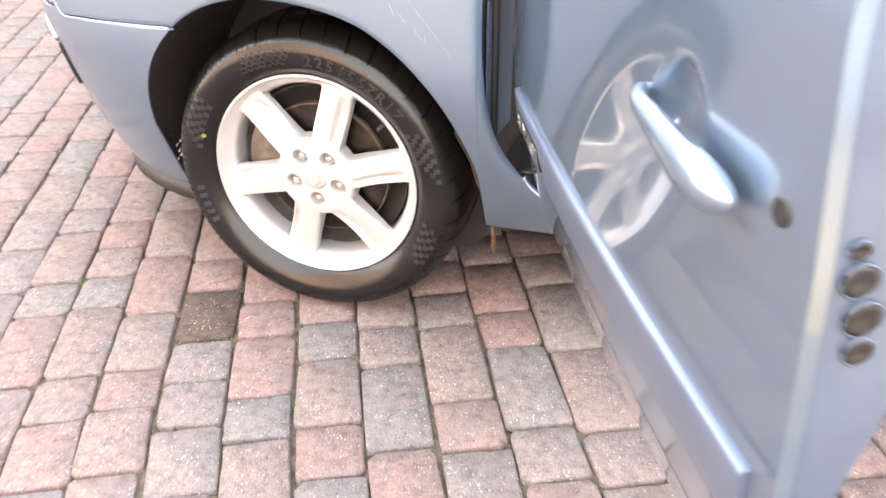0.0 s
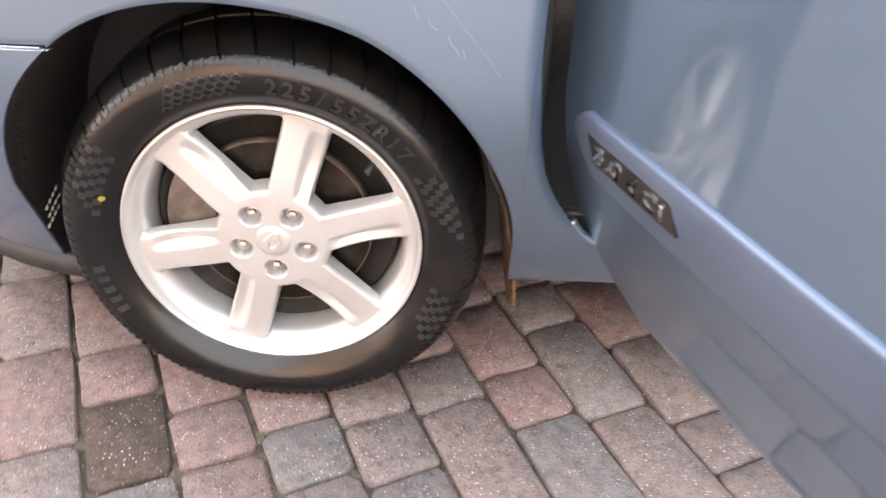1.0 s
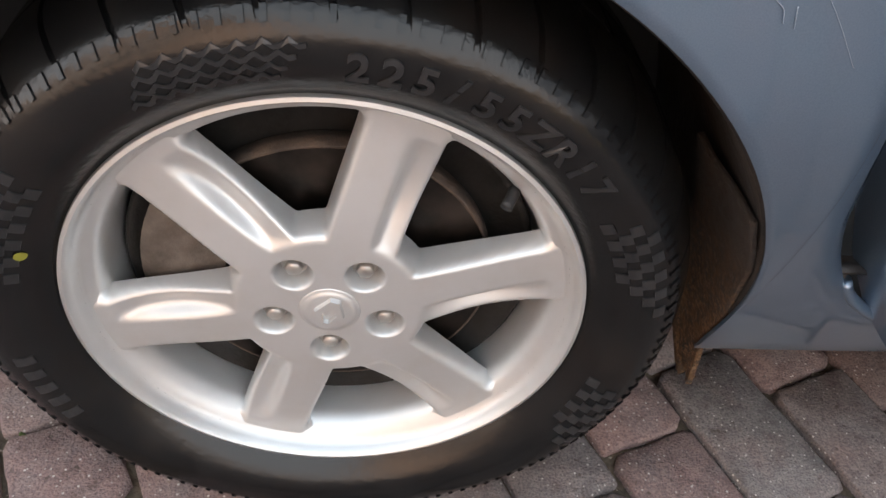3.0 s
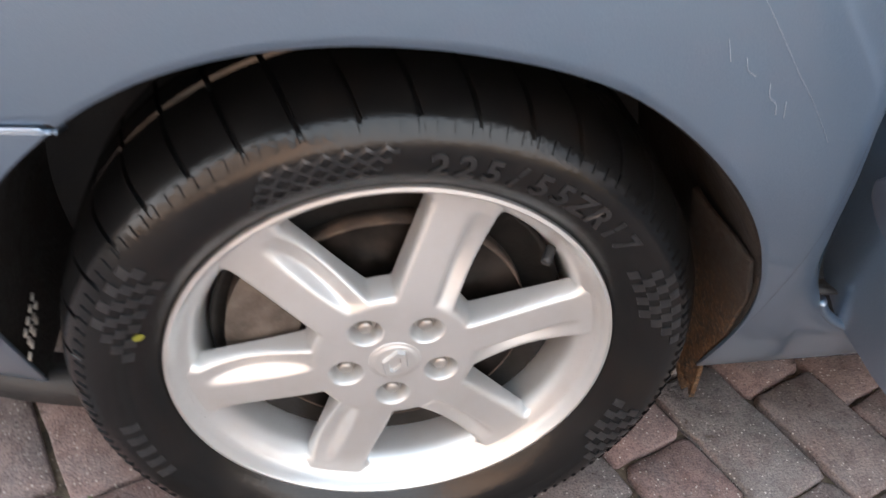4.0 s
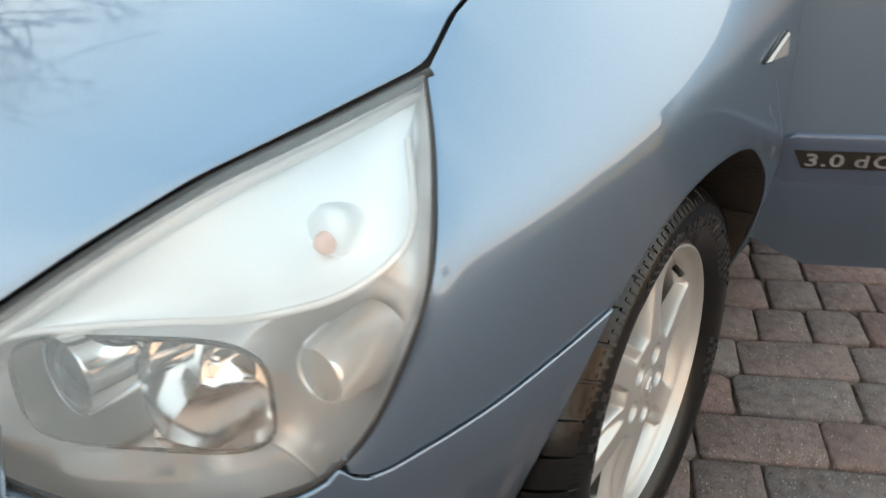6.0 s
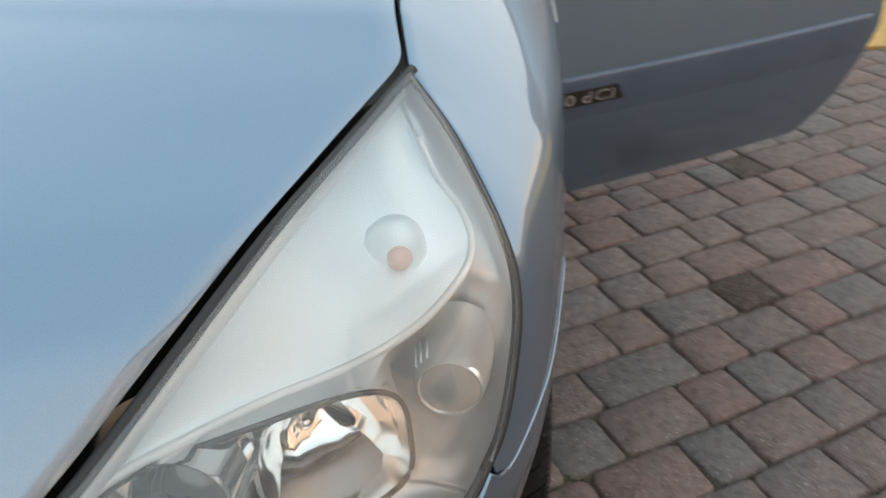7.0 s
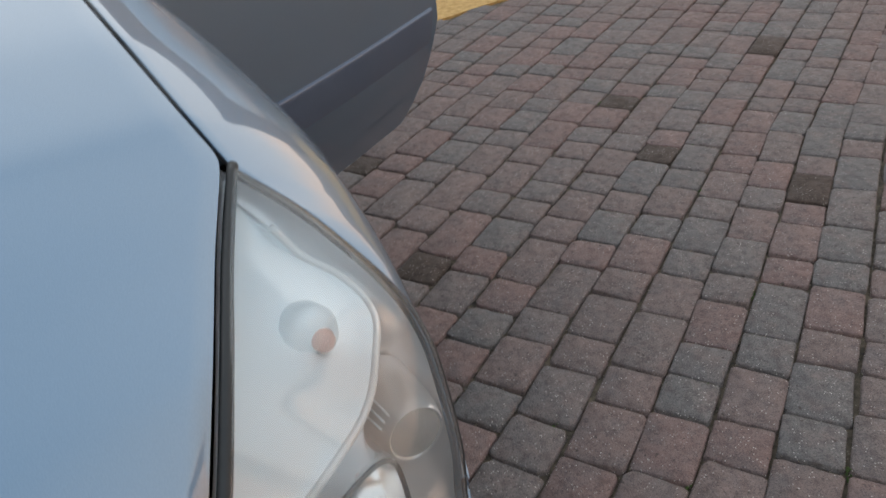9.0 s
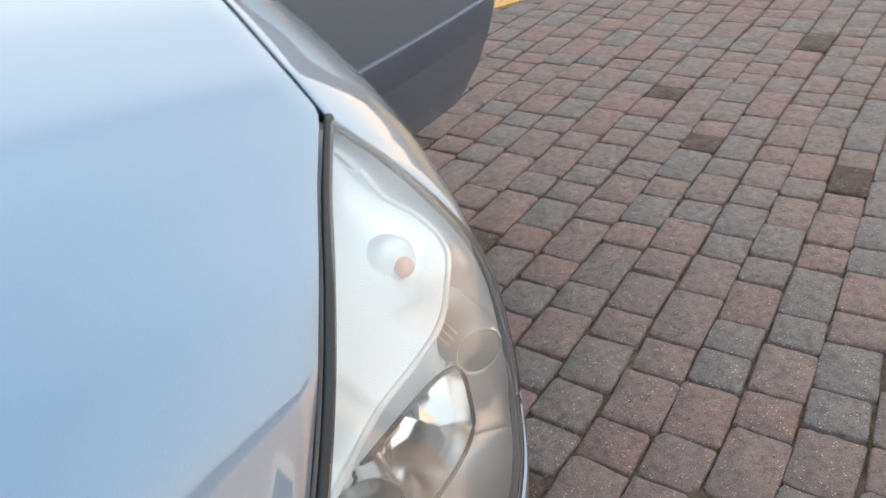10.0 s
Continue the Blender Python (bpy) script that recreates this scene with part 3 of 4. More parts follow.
ring = [[a + (b - a) * t + EB * 0.05 * math.sin(math.pi * t) for t in np.linspace(0, 1, 16)] for a, b in zip(box_loop(1.0, 0.0, turn), rim)]
headlight = mesh_part("headlight", *joined(grid(strip), grid(ring, close_u=True)), HOUSING, car, "large swept-back headlight with a clear cover")
lens = mesh_part("lens", *grid(patch(lamp_out, lamp_in, 24, 0.026)), GLASS, headlight, "clear polycarbonate cover reflecting the sky")
lens.visible_shadow = False
if sum((q.normal.z - q.normal.x - q.normal.y) * q.area for q in lens.data.polygons) < 0:
    lens.data.flip_normals()
top_edge = lamp_in + np.array((0.01, 0.006, -0.022))
solid(mesh_part("main_reflector", *grid(patch(DIVIDE, top_edge, 18, 0.0, 0.026)), REFLECTOR, headlight, "bright silvered reflector bowl"), 0.003)
mesh_part("reflector_rim", *tube(DIVIDE + BACK * -0.002, 0.004, 8), PALE, headlight)
mesh_part("upper_bezel", *grid([[tuple(a), tuple((a + b) / 2 + (0, 0, -0.004)), tuple(b)] for a, b in zip(lamp_in + np.array((0.001, 0.001, -0.004)), top_edge)]), PALE, headlight)
mesh_part("top_bezel", *tube(top_edge, 0.008, 8), PALE, headlight)
mesh_part("lamp_seal", *tube(lamp_out[:60] + BACK * 0.001, 0.0028, 6), SEAL, headlight)

# low beam box: chrome walls, a projector and a deep high-beam bowl beside it
mesh_part("low_beam_box", *grid([box_loop(k, b, round_(56)) for k, b in ((1.0, 0.0), (0.985, 0.1), (0.95, 0.9), (0.9, 1.2), (0.5, 1.3), (0.02, 1.3))], close_v=True), SMOKED, headlight, "chrome low-beam box", sharp=35)
mesh_part("low_beam_rim", *tube(box_loop(1.0, -0.03, round_(60)) + box_loop(1.0, -0.03, [0.0]), 0.0026, 8), SEAL, headlight)
pax = np.array((-0.97, 0.06, 0.10))
pax /= np.linalg.norm(pax)
pside = np.array((-pax[1], pax[0], 0.0)) / math.hypot(pax[0], pax[1])


def barrel(c, axis, side, prof, n=28):
    up = np.cross(axis, side)
    return grid([[tuple(np.array(c) + axis * d + (side * math.cos(w) + up * math.sin(w)) * r) for r, d in prof] for w in np.linspace(0, 2 * math.pi, n, endpoint=False)], close_u=True)


PROJ = np.array((-0.722, 0.297, 0.731))
mesh_part("projector", *barrel(PROJ, pax, pside, [(0.041, -0.11), (0.041, -0.062), (0.0425, -0.06), (0.0425, -0.055), (0.041, -0.053), (0.041, -0.004), (0.0398, 0.0), (0.0375, -0.001), (0.0365, -0.008)], 40), CHROME, headlight, "chrome projector tube", sharp=40)
mesh_part("projector_lens", *barrel(PROJ, pax, pside, [(0.0367, -0.007), (0.029, 0.001), (0.017, 0.006), (0.0005, 0.008)], 32), WINDOW, headlight, "dark glass projector lens")
BOWL = BOX_C - E1 * 0.5
mesh_part("high_beam_bowl", *grid([box_loop(k, b, round_(16), BOWL, 0.52) for k, b in ((0.975, 0.03), (0.95, 0.16), (0.88, 0.42), (0.74, 0.7), (0.52, 0.92), (0.25, 1.04), (0.02, 1.06))], close_v=True), CHROME, headlight, "faceted chrome high-beam bowl", sharp=24)
mesh_part("bowl_divider", *tube([BOWL + E1 * 0.5 + E2 * q + EB * (0.1 + 0.25 * (1 - q * q)) for q in np.linspace(-0.93, 0.93, 12)], 0.004, 8, 0.6), PALE, headlight)
mesh_part("high_beam_bulb", *barrel(BOWL + EB * 0.95, pax, pside, [(0.008, -0.01), (0.008, 0.022), (0.006, 0.028), (0.0005, 0.03)], 16), CHROME, headlight)
# side marker: a silvered cup looking forward
mside = np.cross(max_, (0, 0, 1))
mside /= np.linalg.norm(mside)
mesh_part("marker_cup", *barrel(MARKER, max_, mside, [(0.037, -0.085), (0.036, -0.05), (0.0335, -0.02), (0.0295, -0.003), (0.0278, 0.0), (0.0262, -0.002)], 36), SATIN, headlight, "round silvered side marker cup", sharp=40)
mesh_part("marker_lens", *barrel(MARKER, max_, mside, [(0.0265, -0.002), (0.018, 0.002), (0.009, 0.004), (0.0004, 0.0045)], 30), FROSTED, headlight)
for i in range(3):
    w_ = radians(-28 - 13 * i)
    up_ = np.cross(max_, mside)
    d_ = mside * math.cos(w_) + up_ * math.sin(w_)
    mesh_part("marker_rib", *tube([MARKER + max_ * q + d_ * (0.0312 - 0.16 * q) for q in (-0.01, -0.022, -0.036)], 0.0011, 6), REFLECTOR, headlight)
# bulb and its cap in the main reflector
mesh_part("bulb_cap", *barrel((-0.509, 0.143, 0.821), pax, pside, [(0.016, -0.035), (0.026, -0.014), (0.0295, 0.002), (0.026, 0.013), (0.016, 0.019), (0.0004, 0.021)]), REFLECTOR, headlight, "silvered bulb cap")
mesh_part("bulb", *barrel((-0.527, 0.137, 0.821), pax, pside, [(0.01, -0.008), (0.0115, 0.002), (0.01, 0.009), (0.006, 0.0135), (0.0004, 0.015)]), AMBER, headlight, "amber-tinted bulb")

# ---------------------------------------------------------------- wheel
HUB = (0.0, 0.0, 0.333)
N_TREAD = 40


def tyre_mesh():
    prof = [(0.222, 0.012), (0.233, 0.004), (0.24, -0.004), (0.256, -0.018), (0.275, -0.026), (0.292, -0.027), (0.306, -0.021), (0.316, -0.012), (0.324, 0.001), (0.330, 0.014),
            (0.334, 0.03), (0.336, 0.05), (0.337, 0.075), (0.3325, 0.077), (0.3325, 0.085), (0.337, 0.087), (0.338, 0.12), (0.3335, 0.122), (0.3335, 0.13), (0.337, 0.132), (0.336, 0.165), (0.330, 0.19), (0.31, 0.215), (0.25, 0.215), (0.222, 0.19)]
    rows = []
    for i in range(N_TREAD):
        for frac, cut in ((0.0, 0), (0.25, 0), (0.5, 0), (0.75, 0), (0.88, 0), (0.90, 1), (0.97, 1), (0.99, 0)):
            row = []
            for r, y in prof:
                # grooves lean a little across the tread
                lean = radians(9) * (y / 0.2)
                w = 2 * math.pi * (i + frac) / N_TREAD + lean
                rr = r - (0.006 if cut and r > 0.3225 else 0) - (0.0025 if cut and 0.312 < r <= 0.3225 else 0)
                row.append((HUB[0] + rr * math.cos(w), y, HUB[2] + rr * math.sin(w)))
            rows.append(row)
    return grid(rows, close_u=True, close_v=False)


barrel_prof = [(0.2355, 0.001), (0.2345, -0.003), (0.231, -0.004), (0.228, -0.001), (0.2265, 0.005), (0.2235, 0.0105), (0.2195, 0.0145), (0.214, 0.0165), (0.206, 0.03), (0.203, 0.04), (0.2, 0.075), (0.2, 0.19), (0.225, 0.2), (0.228, 0.19), (0.21, 0.18), (0.21, 0.03), (0.23, 0.012)]


SEATS = [radians(54 + 72 * i) for i in range(5)]
SPOKE0 = 77.0


def soft(a, b, x):
    t = min(max((x - a) / (b - a), 0), 1)
    return t * t * (3 - 2 * t)


def wheel_face():
    """Six spokes, each a flat raised face with a lower ledge on its clockwise side, windows between them, and sunken bolt seats."""
    nr, na = 104, 432
    radii = np.concatenate([np.linspace(0.026, 0.075, 40), np.linspace(0.0765, 0.222, nr - 40)])
    depth = np.zeros((na, nr))
    for i in range(na):
        w = 2 * math.pi * i / na
        phi = math.radians((SPOKE0 - math.degrees(w)) % 60)
        for j, r in enumerate(radii):
            q = soft(0.08, 0.21, r)
            s1, s2 = r * math.sin(phi), r * math.sin(radians(60) - phi)
            cw, ccw, wide = 0.016 + 0.005 * q, 0.0225 - 0.002 * q, 0.043 + 0.009 * q
            grow = math.sin(math.pi * min(max((r - 0.082) / 0.122, 0), 1)) ** 0.9
            d1 = s1 - cw
            ledge = 0.0155 * grow * soft(-0.0005, 0.009, d1) - 0.0065 * grow * soft(0.008, wide - cw - 0.001, d1)
            wall1 = ledge + 0.075 * soft(wide - 0.0005, wide + 0.006, s1)
            wall2 = 0.004 * soft(ccw - 0.002, ccw + 0.002, s2) + 0.075 * soft(ccw, ccw + 0.007, s2)
            hubw = 0.003 * soft(0.084, 0.092, r) + 0.075 * soft(0.090, 0.101, r)
            rim_ = 0.075 * (1 - soft(0.201, 0.209, r))
            drop = min(wall1 if s1 < 0.12 else 9, wall2, hubw, rim_ + 0.008)
            if r > 0.209:
                drop = min(drop, 0.006 * (1 - soft(0.212, 0.222, r)))
            y = 0.0045 + 0.0105 * soft(0.07, 0.215, r) + drop
            x, z = r * math.cos(w), r * math.sin(w)
            d = min(math.hypot(x - 0.054 * math.cos(t), z - 0.054 * math.sin(t)) for t in SEATS)
            y += 0.020 * (1 - soft(0.0128, 0.0185, d))
            depth[i, j] = y
    depth[:, 1:-1] = (depth[:, :-2] + 2 * depth[:, 1:-1] + depth[:, 2:]) / 4
    for _ in range(2):
        depth = (depth * 2 + np.roll(depth, 1, 0) + np.roll(depth, -1, 0)) / 4
    verts = [(HUB[0] + r * math.cos(2 * math.pi * i / na), HUB[1] + depth[i, j], HUB[2] + r * math.sin(2 * math.pi * i / na)) for i in range(na) for j, r in enumerate(radii)]
    faces = []
    for i in range(na):
        n_ = (i + 1) % na
        for j in range(nr - 1):
            faces.append((i * nr + j, n_ * nr + j, n_ * nr + j + 1, i * nr + j + 1))
    me = bpy.data.meshes.new("face")
    me.from_pydata(verts, [], faces)
    bm = bmesh.new()
    bm.from_mesh(me)
    bmesh.ops.bisect_plane(bm, geom=bm.verts[:] + bm.edges[:] + bm.faces[:], plane_co=(0, HUB[1] + 0.038, 0), plane_no=(0, 1, 0), clear_outer=True)
    bm.verts.index_update()
    verts, faces = [tuple(v.co) for v in bm.verts], [tuple(v.index for v in f.verts) for f in bm.faces]
    bm.free()
    bpy.data.meshes.remove(me)
    return verts, faces


wheel = mesh_part("wheel", *joined(revolve(barrel_prof, 144, HUB), wheel_face()), ALLOY, car, "six-spoke silver alloy wheel with kerb scuffs", sharp=60)
mesh_part("tyre", *tyre_mesh(), RUBBER, wheel, "black road tyre with brown dust in the grooves", sharp=30)
for s in SEATS:
    c = (HUB[0] + 0.054 * math.cos(s), HUB[2] + 0.054 * math.sin(s))
    hexa = [(c[0] + 0.0085 * math.cos(w), c[1] + 0.0085 * math.sin(w)) for w in np.linspace(0, 2 * math.pi, 6, endpoint=False)]
    ring = [(c[0] + 0.0115 * math.cos(w), c[1] + 0.0115 * math.sin(w)) for w in np.linspace(0, 2 * math.pi, 20, endpoint=False)]
    mesh_part("wheel_bolt", *joined(prism(hexa, 0.011, 0.03, 0.0015), prism(ring, 0.018, 0.03, 0.001)), BOLT, wheel)
cap_prof = [(0.0001, 0.0015), (0.02, 0.0015), (0.0245, 0.002), (0.026, 0.004), (0.0272, 0.0035), (0.0285, 0.0045), (0.0285, 0.02)]
mesh_part("centre_cap", *revolve(cap_prof, 48, HUB, False), ALLOY, wheel, "silver centre cap with a raised diamond")
dia = 1.2 * np.array([(-0.004, 0.0165), (0.004, 0.0165), (0.0125, 0.0), (0.004, -0.0165), (-0.004, -0.0165), (-0.0125, 0.0)])
rot = np.array([[math.cos(-0.3), -math.sin(-0.3)], [math.sin(-0.3), math.cos(-0.3)]])
ring_o, ring_i = (dia @ rot.T) + (HUB[0], HUB[2]), (dia * (0.42, 0.5) @ rot.T) + (HUB[0], HUB[2])
rows = [[(p[0], y, p[1]) for p in ring] for ring, y in ((ring_o, 0.002), (ring_o * 0.9 + np.array((HUB[0], HUB[2])) * 0.1, -0.0025), (ring_i * 1.1 + np.array((HUB[0], HUB[2])) * -0.1, -0.0025), (ring_i, 0.002))]
mesh_part("cap_emblem", *grid(rows, close_v=True), ALLOY, wheel, "plain silver diamond shape", smooth=False)
va = radians(40)
vp = [(HUB[0] + r * math.cos(va), y, HUB[2] + r * math.sin(va)) for r, y in ((0.204, 0.03), (0.199, 0.022), (0.193, 0.014))]
mesh_part("tyre_valve", *tube(spline(vp, 6), 0.0055, 10), SEAL, wheel, "black rubber valve with cap")
disc_prof = [(0.06, 0.052), (0.15, 0.052), (0.151, 0.054), (0.151, 0.074), (0.06, 0.074)]
hat_prof = [(0.001, 0.043), (0.075, 0.043), (0.08, 0.048), (0.08, 0.075), (0.001, 0.075)]
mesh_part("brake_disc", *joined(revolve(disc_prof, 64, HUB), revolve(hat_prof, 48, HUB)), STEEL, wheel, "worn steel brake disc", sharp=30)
mesh_part("disc_rust_lip", *revolve([(0.1495, 0.0515), (0.1525, 0.0525), (0.1525, 0.0735), (0.1495, 0.0745)], 64, HUB), RUST, wheel, "rusty rim of the brake disc")
back_prof = [(0.03, 0.085), (0.186, 0.072), (0.19, 0.062), (0.195, 0.066), (0.19, 0.09), (0.03, 0.13)]
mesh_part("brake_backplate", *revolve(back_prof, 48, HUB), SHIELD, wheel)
cal = []
for w in np.linspace(radians(150), radians(205), 12):
    cal.append([(HUB[0] + r * math.cos(w), y, HUB[2] + r * math.sin(w)) for r, y in ((0.1, 0.046), (0.165, 0.044), (0.178, 0.05), (0.178, 0.12), (0.1, 0.12))])
mesh_part("brake_caliper", *joined(grid(cal, close_v=True)), CALIPER, wheel, "grey cast brake caliper", sharp=30)


def on_sidewall(shell, r, angle, lift=0.0, size_y=1.0):
    """Bends a flat shell (x along the rim, z outward) onto the tyre's side."""
    v, f = shell
    out = []
    for x, y, z in v:
        rad = r + z
        w = angle - x / rad
        base = float(np.interp(rad, [0.240, 0.256, 0.275, 0.292, 0.306, 0.316], [-0.004, -0.018, -0.026, -0.027, -0.021, -0.012]))
        out.append((HUB[0] + rad * math.cos(w), base + y * size_y - lift, HUB[2] + rad * math.sin(w)))
    return out, f


def centred(shell, dz):
    v, f = shell
    return [(x, y, z - dz) for x, y, z in v], f


for i, ch in enumerate("225/55ZR17"):
    mesh_part("tyre_lettering", *on_sidewall(centred(letters(ch, 0.034, 0.003), 0.011), 0.274, radians(85 - 4.9 * i), 0.0006), RUBBER_GREY, wheel, "raised tyre size marking" if i == 0 else "", smooth=False)


def finer(shell_w, h, n=6):
    rows = [[(x, -0.0014, z) for z in np.linspace(-h / 2, h / 2, 3)] for x in np.linspace(-shell_w / 2, shell_w / 2, n)]
    return slab(rows, (0, 0.003, 0))


marks = []
for base in (190, ):
    for i in range(5):
        marks.append(on_sidewall(finer(0.010, 0.017), 0.277, radians(base + 4.2 * i)))
mesh_part("tyre_maker_mark", *joined(*marks), RUBBER_GREY, wheel, "raised bars of moulded marking", smooth=False)["kind"] = "stuff"
marks = []
for start, span in ((31, 24), (-14, 20), (168, 26)):
    for i in range(int(span / 2.2)):
        for j in range(4):
            if (i + j) % 2 == 0 and not (start == 168 and i < j) and not (start != 168 and i > 6 + j):
                marks.append(on_sidewall(finer(0.0105, 0.0105, 2), 0.264 + 0.0105 * j, radians(start - 2.2 * i - 0.8 * j)))
mesh_part("tyre_chequer_pattern", *joined(*marks), RUBBER_GREY, wheel, "moulded chequered-flag pattern", smooth=False)["kind"] = "stuff"
marks = []
for j in range(4):
    for i in range(7):
        x0 = 118 - 3.3 * i - 1.5 * j
        pts = [(-0.008, 0.0), (-0.002, 0.004), (0.004, -0.001), (0.009, 0.0)]
        rows = [[(x, -0.0013, z - 0.002), (x, -0.0013, z + 0.002)] for x, z in pts]
        marks.append(on_sidewall(slab(rows, (0, 0.003, 0)), 0.263 + 0.009 * j, radians(x0)))
mesh_part("tyre_wave_pattern", *joined(*marks), RUBBER_GREY, wheel, "moulded wavy-flag pattern", smooth=False)["kind"] = "stuff"
marks = []
for i in range(130):
    marks.append(on_sidewall(finer(0.0045, 0.009, 2), 0.3095, radians(360 * i / 130), 0.0005))
mesh_part("tyre_shoulder_pattern", *joined(*marks), RUBBER, wheel, "ring of small moulded teeth", smooth=False)["kind"] = "stuff"
dot = [[(0.005 * r * math.cos(w), -0.0015, 0.005 * r * math.sin(w)) for r in (0.01, 1)] for w in np.linspace(0, 2 * math.pi, 13)]
mesh_part("balance_dot", *on_sidewall(grid(dot), 0.258, radians(162)), YELLOW, wheel, "yellow paint dot", smooth=False)

for x, mirror in ((2.8, 1), (0.0, -1), (2.8, -1)):
    other = new("wheel", wheel.data)
    other.parent = car
    shift = Matrix.Translation((x, 0.0 if mirror == 1 else 2 * MID, 0)) @ (Matrix() if mirror == 1 else Matrix.Translation((0, 0, 0)) @ Matrix.Rotation(math.pi, 4, "Z"))
    other.matrix_local = shift
    rubber = new("tyre", bpy.data.meshes["tyre"])
    rubber.parent = other

# wheel housing
liner = []
for w in np.linspace(radians(2), radians(196), 62):
    rr = arch_r(w) + 0.004
    x, z = rr * math.cos(w), ARCH_Z + rr * math.sin(w)
    y0 = skin(at_x(x), z)[1] + 0.005
    liner.append([(x, y0 + (0.34 - y0) * q, z) for q in (0.0, 0.08, 0.3, 0.6, 1.0)])
solid(mesh_part("wheel_arch_liner", *grid(liner), LINER, car, "dirty black wheel arch liner"), 0.006)
for row in range(3):
    for col in range(4):
        c = np.array((-0.386 + 0.002 * row, 0.068 + 0.014 * col + 0.006 * (row % 2), 0.30 + 0.018 * row + 0.004 * col))
        mesh_part("liner_vent", *tube([c + (0.0, -0.004, -0.002), c + (0.0, 0.004, 0.002)], 0.0022, 6), VENT, car)
inner = [[(0.42 * r * math.cos(w), 0.34, ARCH_Z + 0.42 * r * math.sin(w)) for r in (0.02, 0.5, 1.0)] for w in np.linspace(0, 2 * math.pi, 41)]
mesh_part("inner_wing_panel", *grid(inner), PLASTIC, car)
flap_rows = []
for i, z in enumerate(np.linspace(0.187, 0.50, 30)):
    q = (z - 0.187) / 0.313
    x0 = float(np.interp(z, [0.187, 0.26, 0.34, 0.42, 0.5], [0.398, 0.389, 0.378, 0.364, 0.335]))
    y0 = skin(at_x(0.39), max(z, 0.26))[1] + 0.008
    wd = 0.016 + 0.104 * min(q * 1.7, 1) ** 0.7
    flap_rows.append([(x0 - 0.012 * t + 0.0012 * math.sin(60 * z + 9 * t), y0 + wd * t, z + (0.010 * t + 0.006 * math.sin(23 * t)) * (1 - q) ** 3) for t in np.linspace(0, 1, 14)])
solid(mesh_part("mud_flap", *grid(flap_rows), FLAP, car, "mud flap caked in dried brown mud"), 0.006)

# side repeater
rep = [skin(at_x(x), z) for x, z in ((0.153, 0.824), (0.260, 0.806), (0.255, 0.843))]
rc = np.mean(rep, 0)
rows = [[tuple(np.array(p) * 1.0 + (0, 0.004, 0)) for p in rep], [tuple(np.array(p) + (0, -0.003, 0)) for p in rep], [tuple(rc + (np.array(p) - rc) * 0.86 + (0, -0.0075, 0)) for p in rep]]
v_, f_ = grid(rows, close_v=True)
f_.append((6, 7, 8))
repeater = mesh_part("side_repeater", v_, f_, FROSTED, car, "clear triangular indicator repeater", smooth=False)
mesh_part("repeater_gasket", *tube([np.array(p) + (0, -0.0012, 0) for p in rep + rep[:1]], 0.0022, 8), SEAL, repeater)

# ---------------------------------------------------------------- open front door
D0 = np.array((0.455, -0.066, 0.0))
DU = np.array((0.42, -0.907, 0.0)) / math.hypot(0.42, 0.907)
DN = np.array((DU[1], -DU[0], 0.0))
DOOR_REAR = [(0.29, 0.80), (0.32, 0.84), (0.40, 0.90), (0.57, 0.955), (0.62, 0.95), (0.81, 0.927), (0.93, 0.905), (1.0, 0.89), (1.1, 0.88)]
DOOR_FRONT = [(0.29, 0.09), (0.33, 0.02), (0.37, -0.04), (0.42, -0.07), (0.5, -0.088), (1.1, -0.091)]


def door_point(a, z, out=0.0):
    o = -inset(z - 1.0, z) + out - 0.012 * max(0.02 - a, 0) / 0.11 + 0.012 * math.sin(math.pi * min(max(a, 0), 0.95) / 0.95)
    p = D0 + DU * a + DN * o
    return (p[0], p[1], z)


def soft_step(t):
    t = min(max(t, 0.0), 1.0)
    return t * t * (3 - 2 * t)


def dish(a, z):
    """The finger recess pressed into the skin behind the handle."""
    r = math.hypot((a - 0.688) / 0.052, (z - 0.845) / 0.05)
    return -0.021 * max(0.0, 1 - r * r) ** 0.8


rows = []
for z in np.linspace(0.295, 1.08, 130):
    a0, a1 = lerp(z, DOOR_FRONT), lerp(z, DOOR_REAR)
    a_row = [a0 + (a1 - a0) * t for t in np.linspace(0, 1, 130)]
    rows.append([door_point(a, z, dish(a, z)) for a in a_row])
door = mesh_part("front_door", *slab(rows, tuple(-DN * 0.014)), PAINT, car, "silver-blue front door standing open", sharp=40)
# inner panel, stepped back round the edge
rows = []
for z in np.linspace(0.34, 1.05, 70):
    a0, a1 = lerp(z, DOOR_FRONT) + 0.03, lerp(z, DOOR_REAR) - 0.012
    a_row = [a0 + (a1 - a0) * t for t in np.linspace(0, 1, 70)]
    rows.append([door_point(a, z, -0.014 + 1.15 * dish(a, z)) for a in a_row])
back = [[tuple(np.array(p) - DN * (0.03 + 0.065 * soft_step((p[2] - 0.50) / 0.28))) for p in r] for r in rows]
edge = [(i, 0) for i in range(70)] + [(69, j) for j in range(1, 70)] + [(i, 69) for i in range(68, -1, -1)] + [(0, j) for j in range(68, 0, -1)]
rim = [[rows[i][j], back[i][j]] for i, j in edge]
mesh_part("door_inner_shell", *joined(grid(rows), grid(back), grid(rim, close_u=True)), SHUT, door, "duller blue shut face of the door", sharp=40)
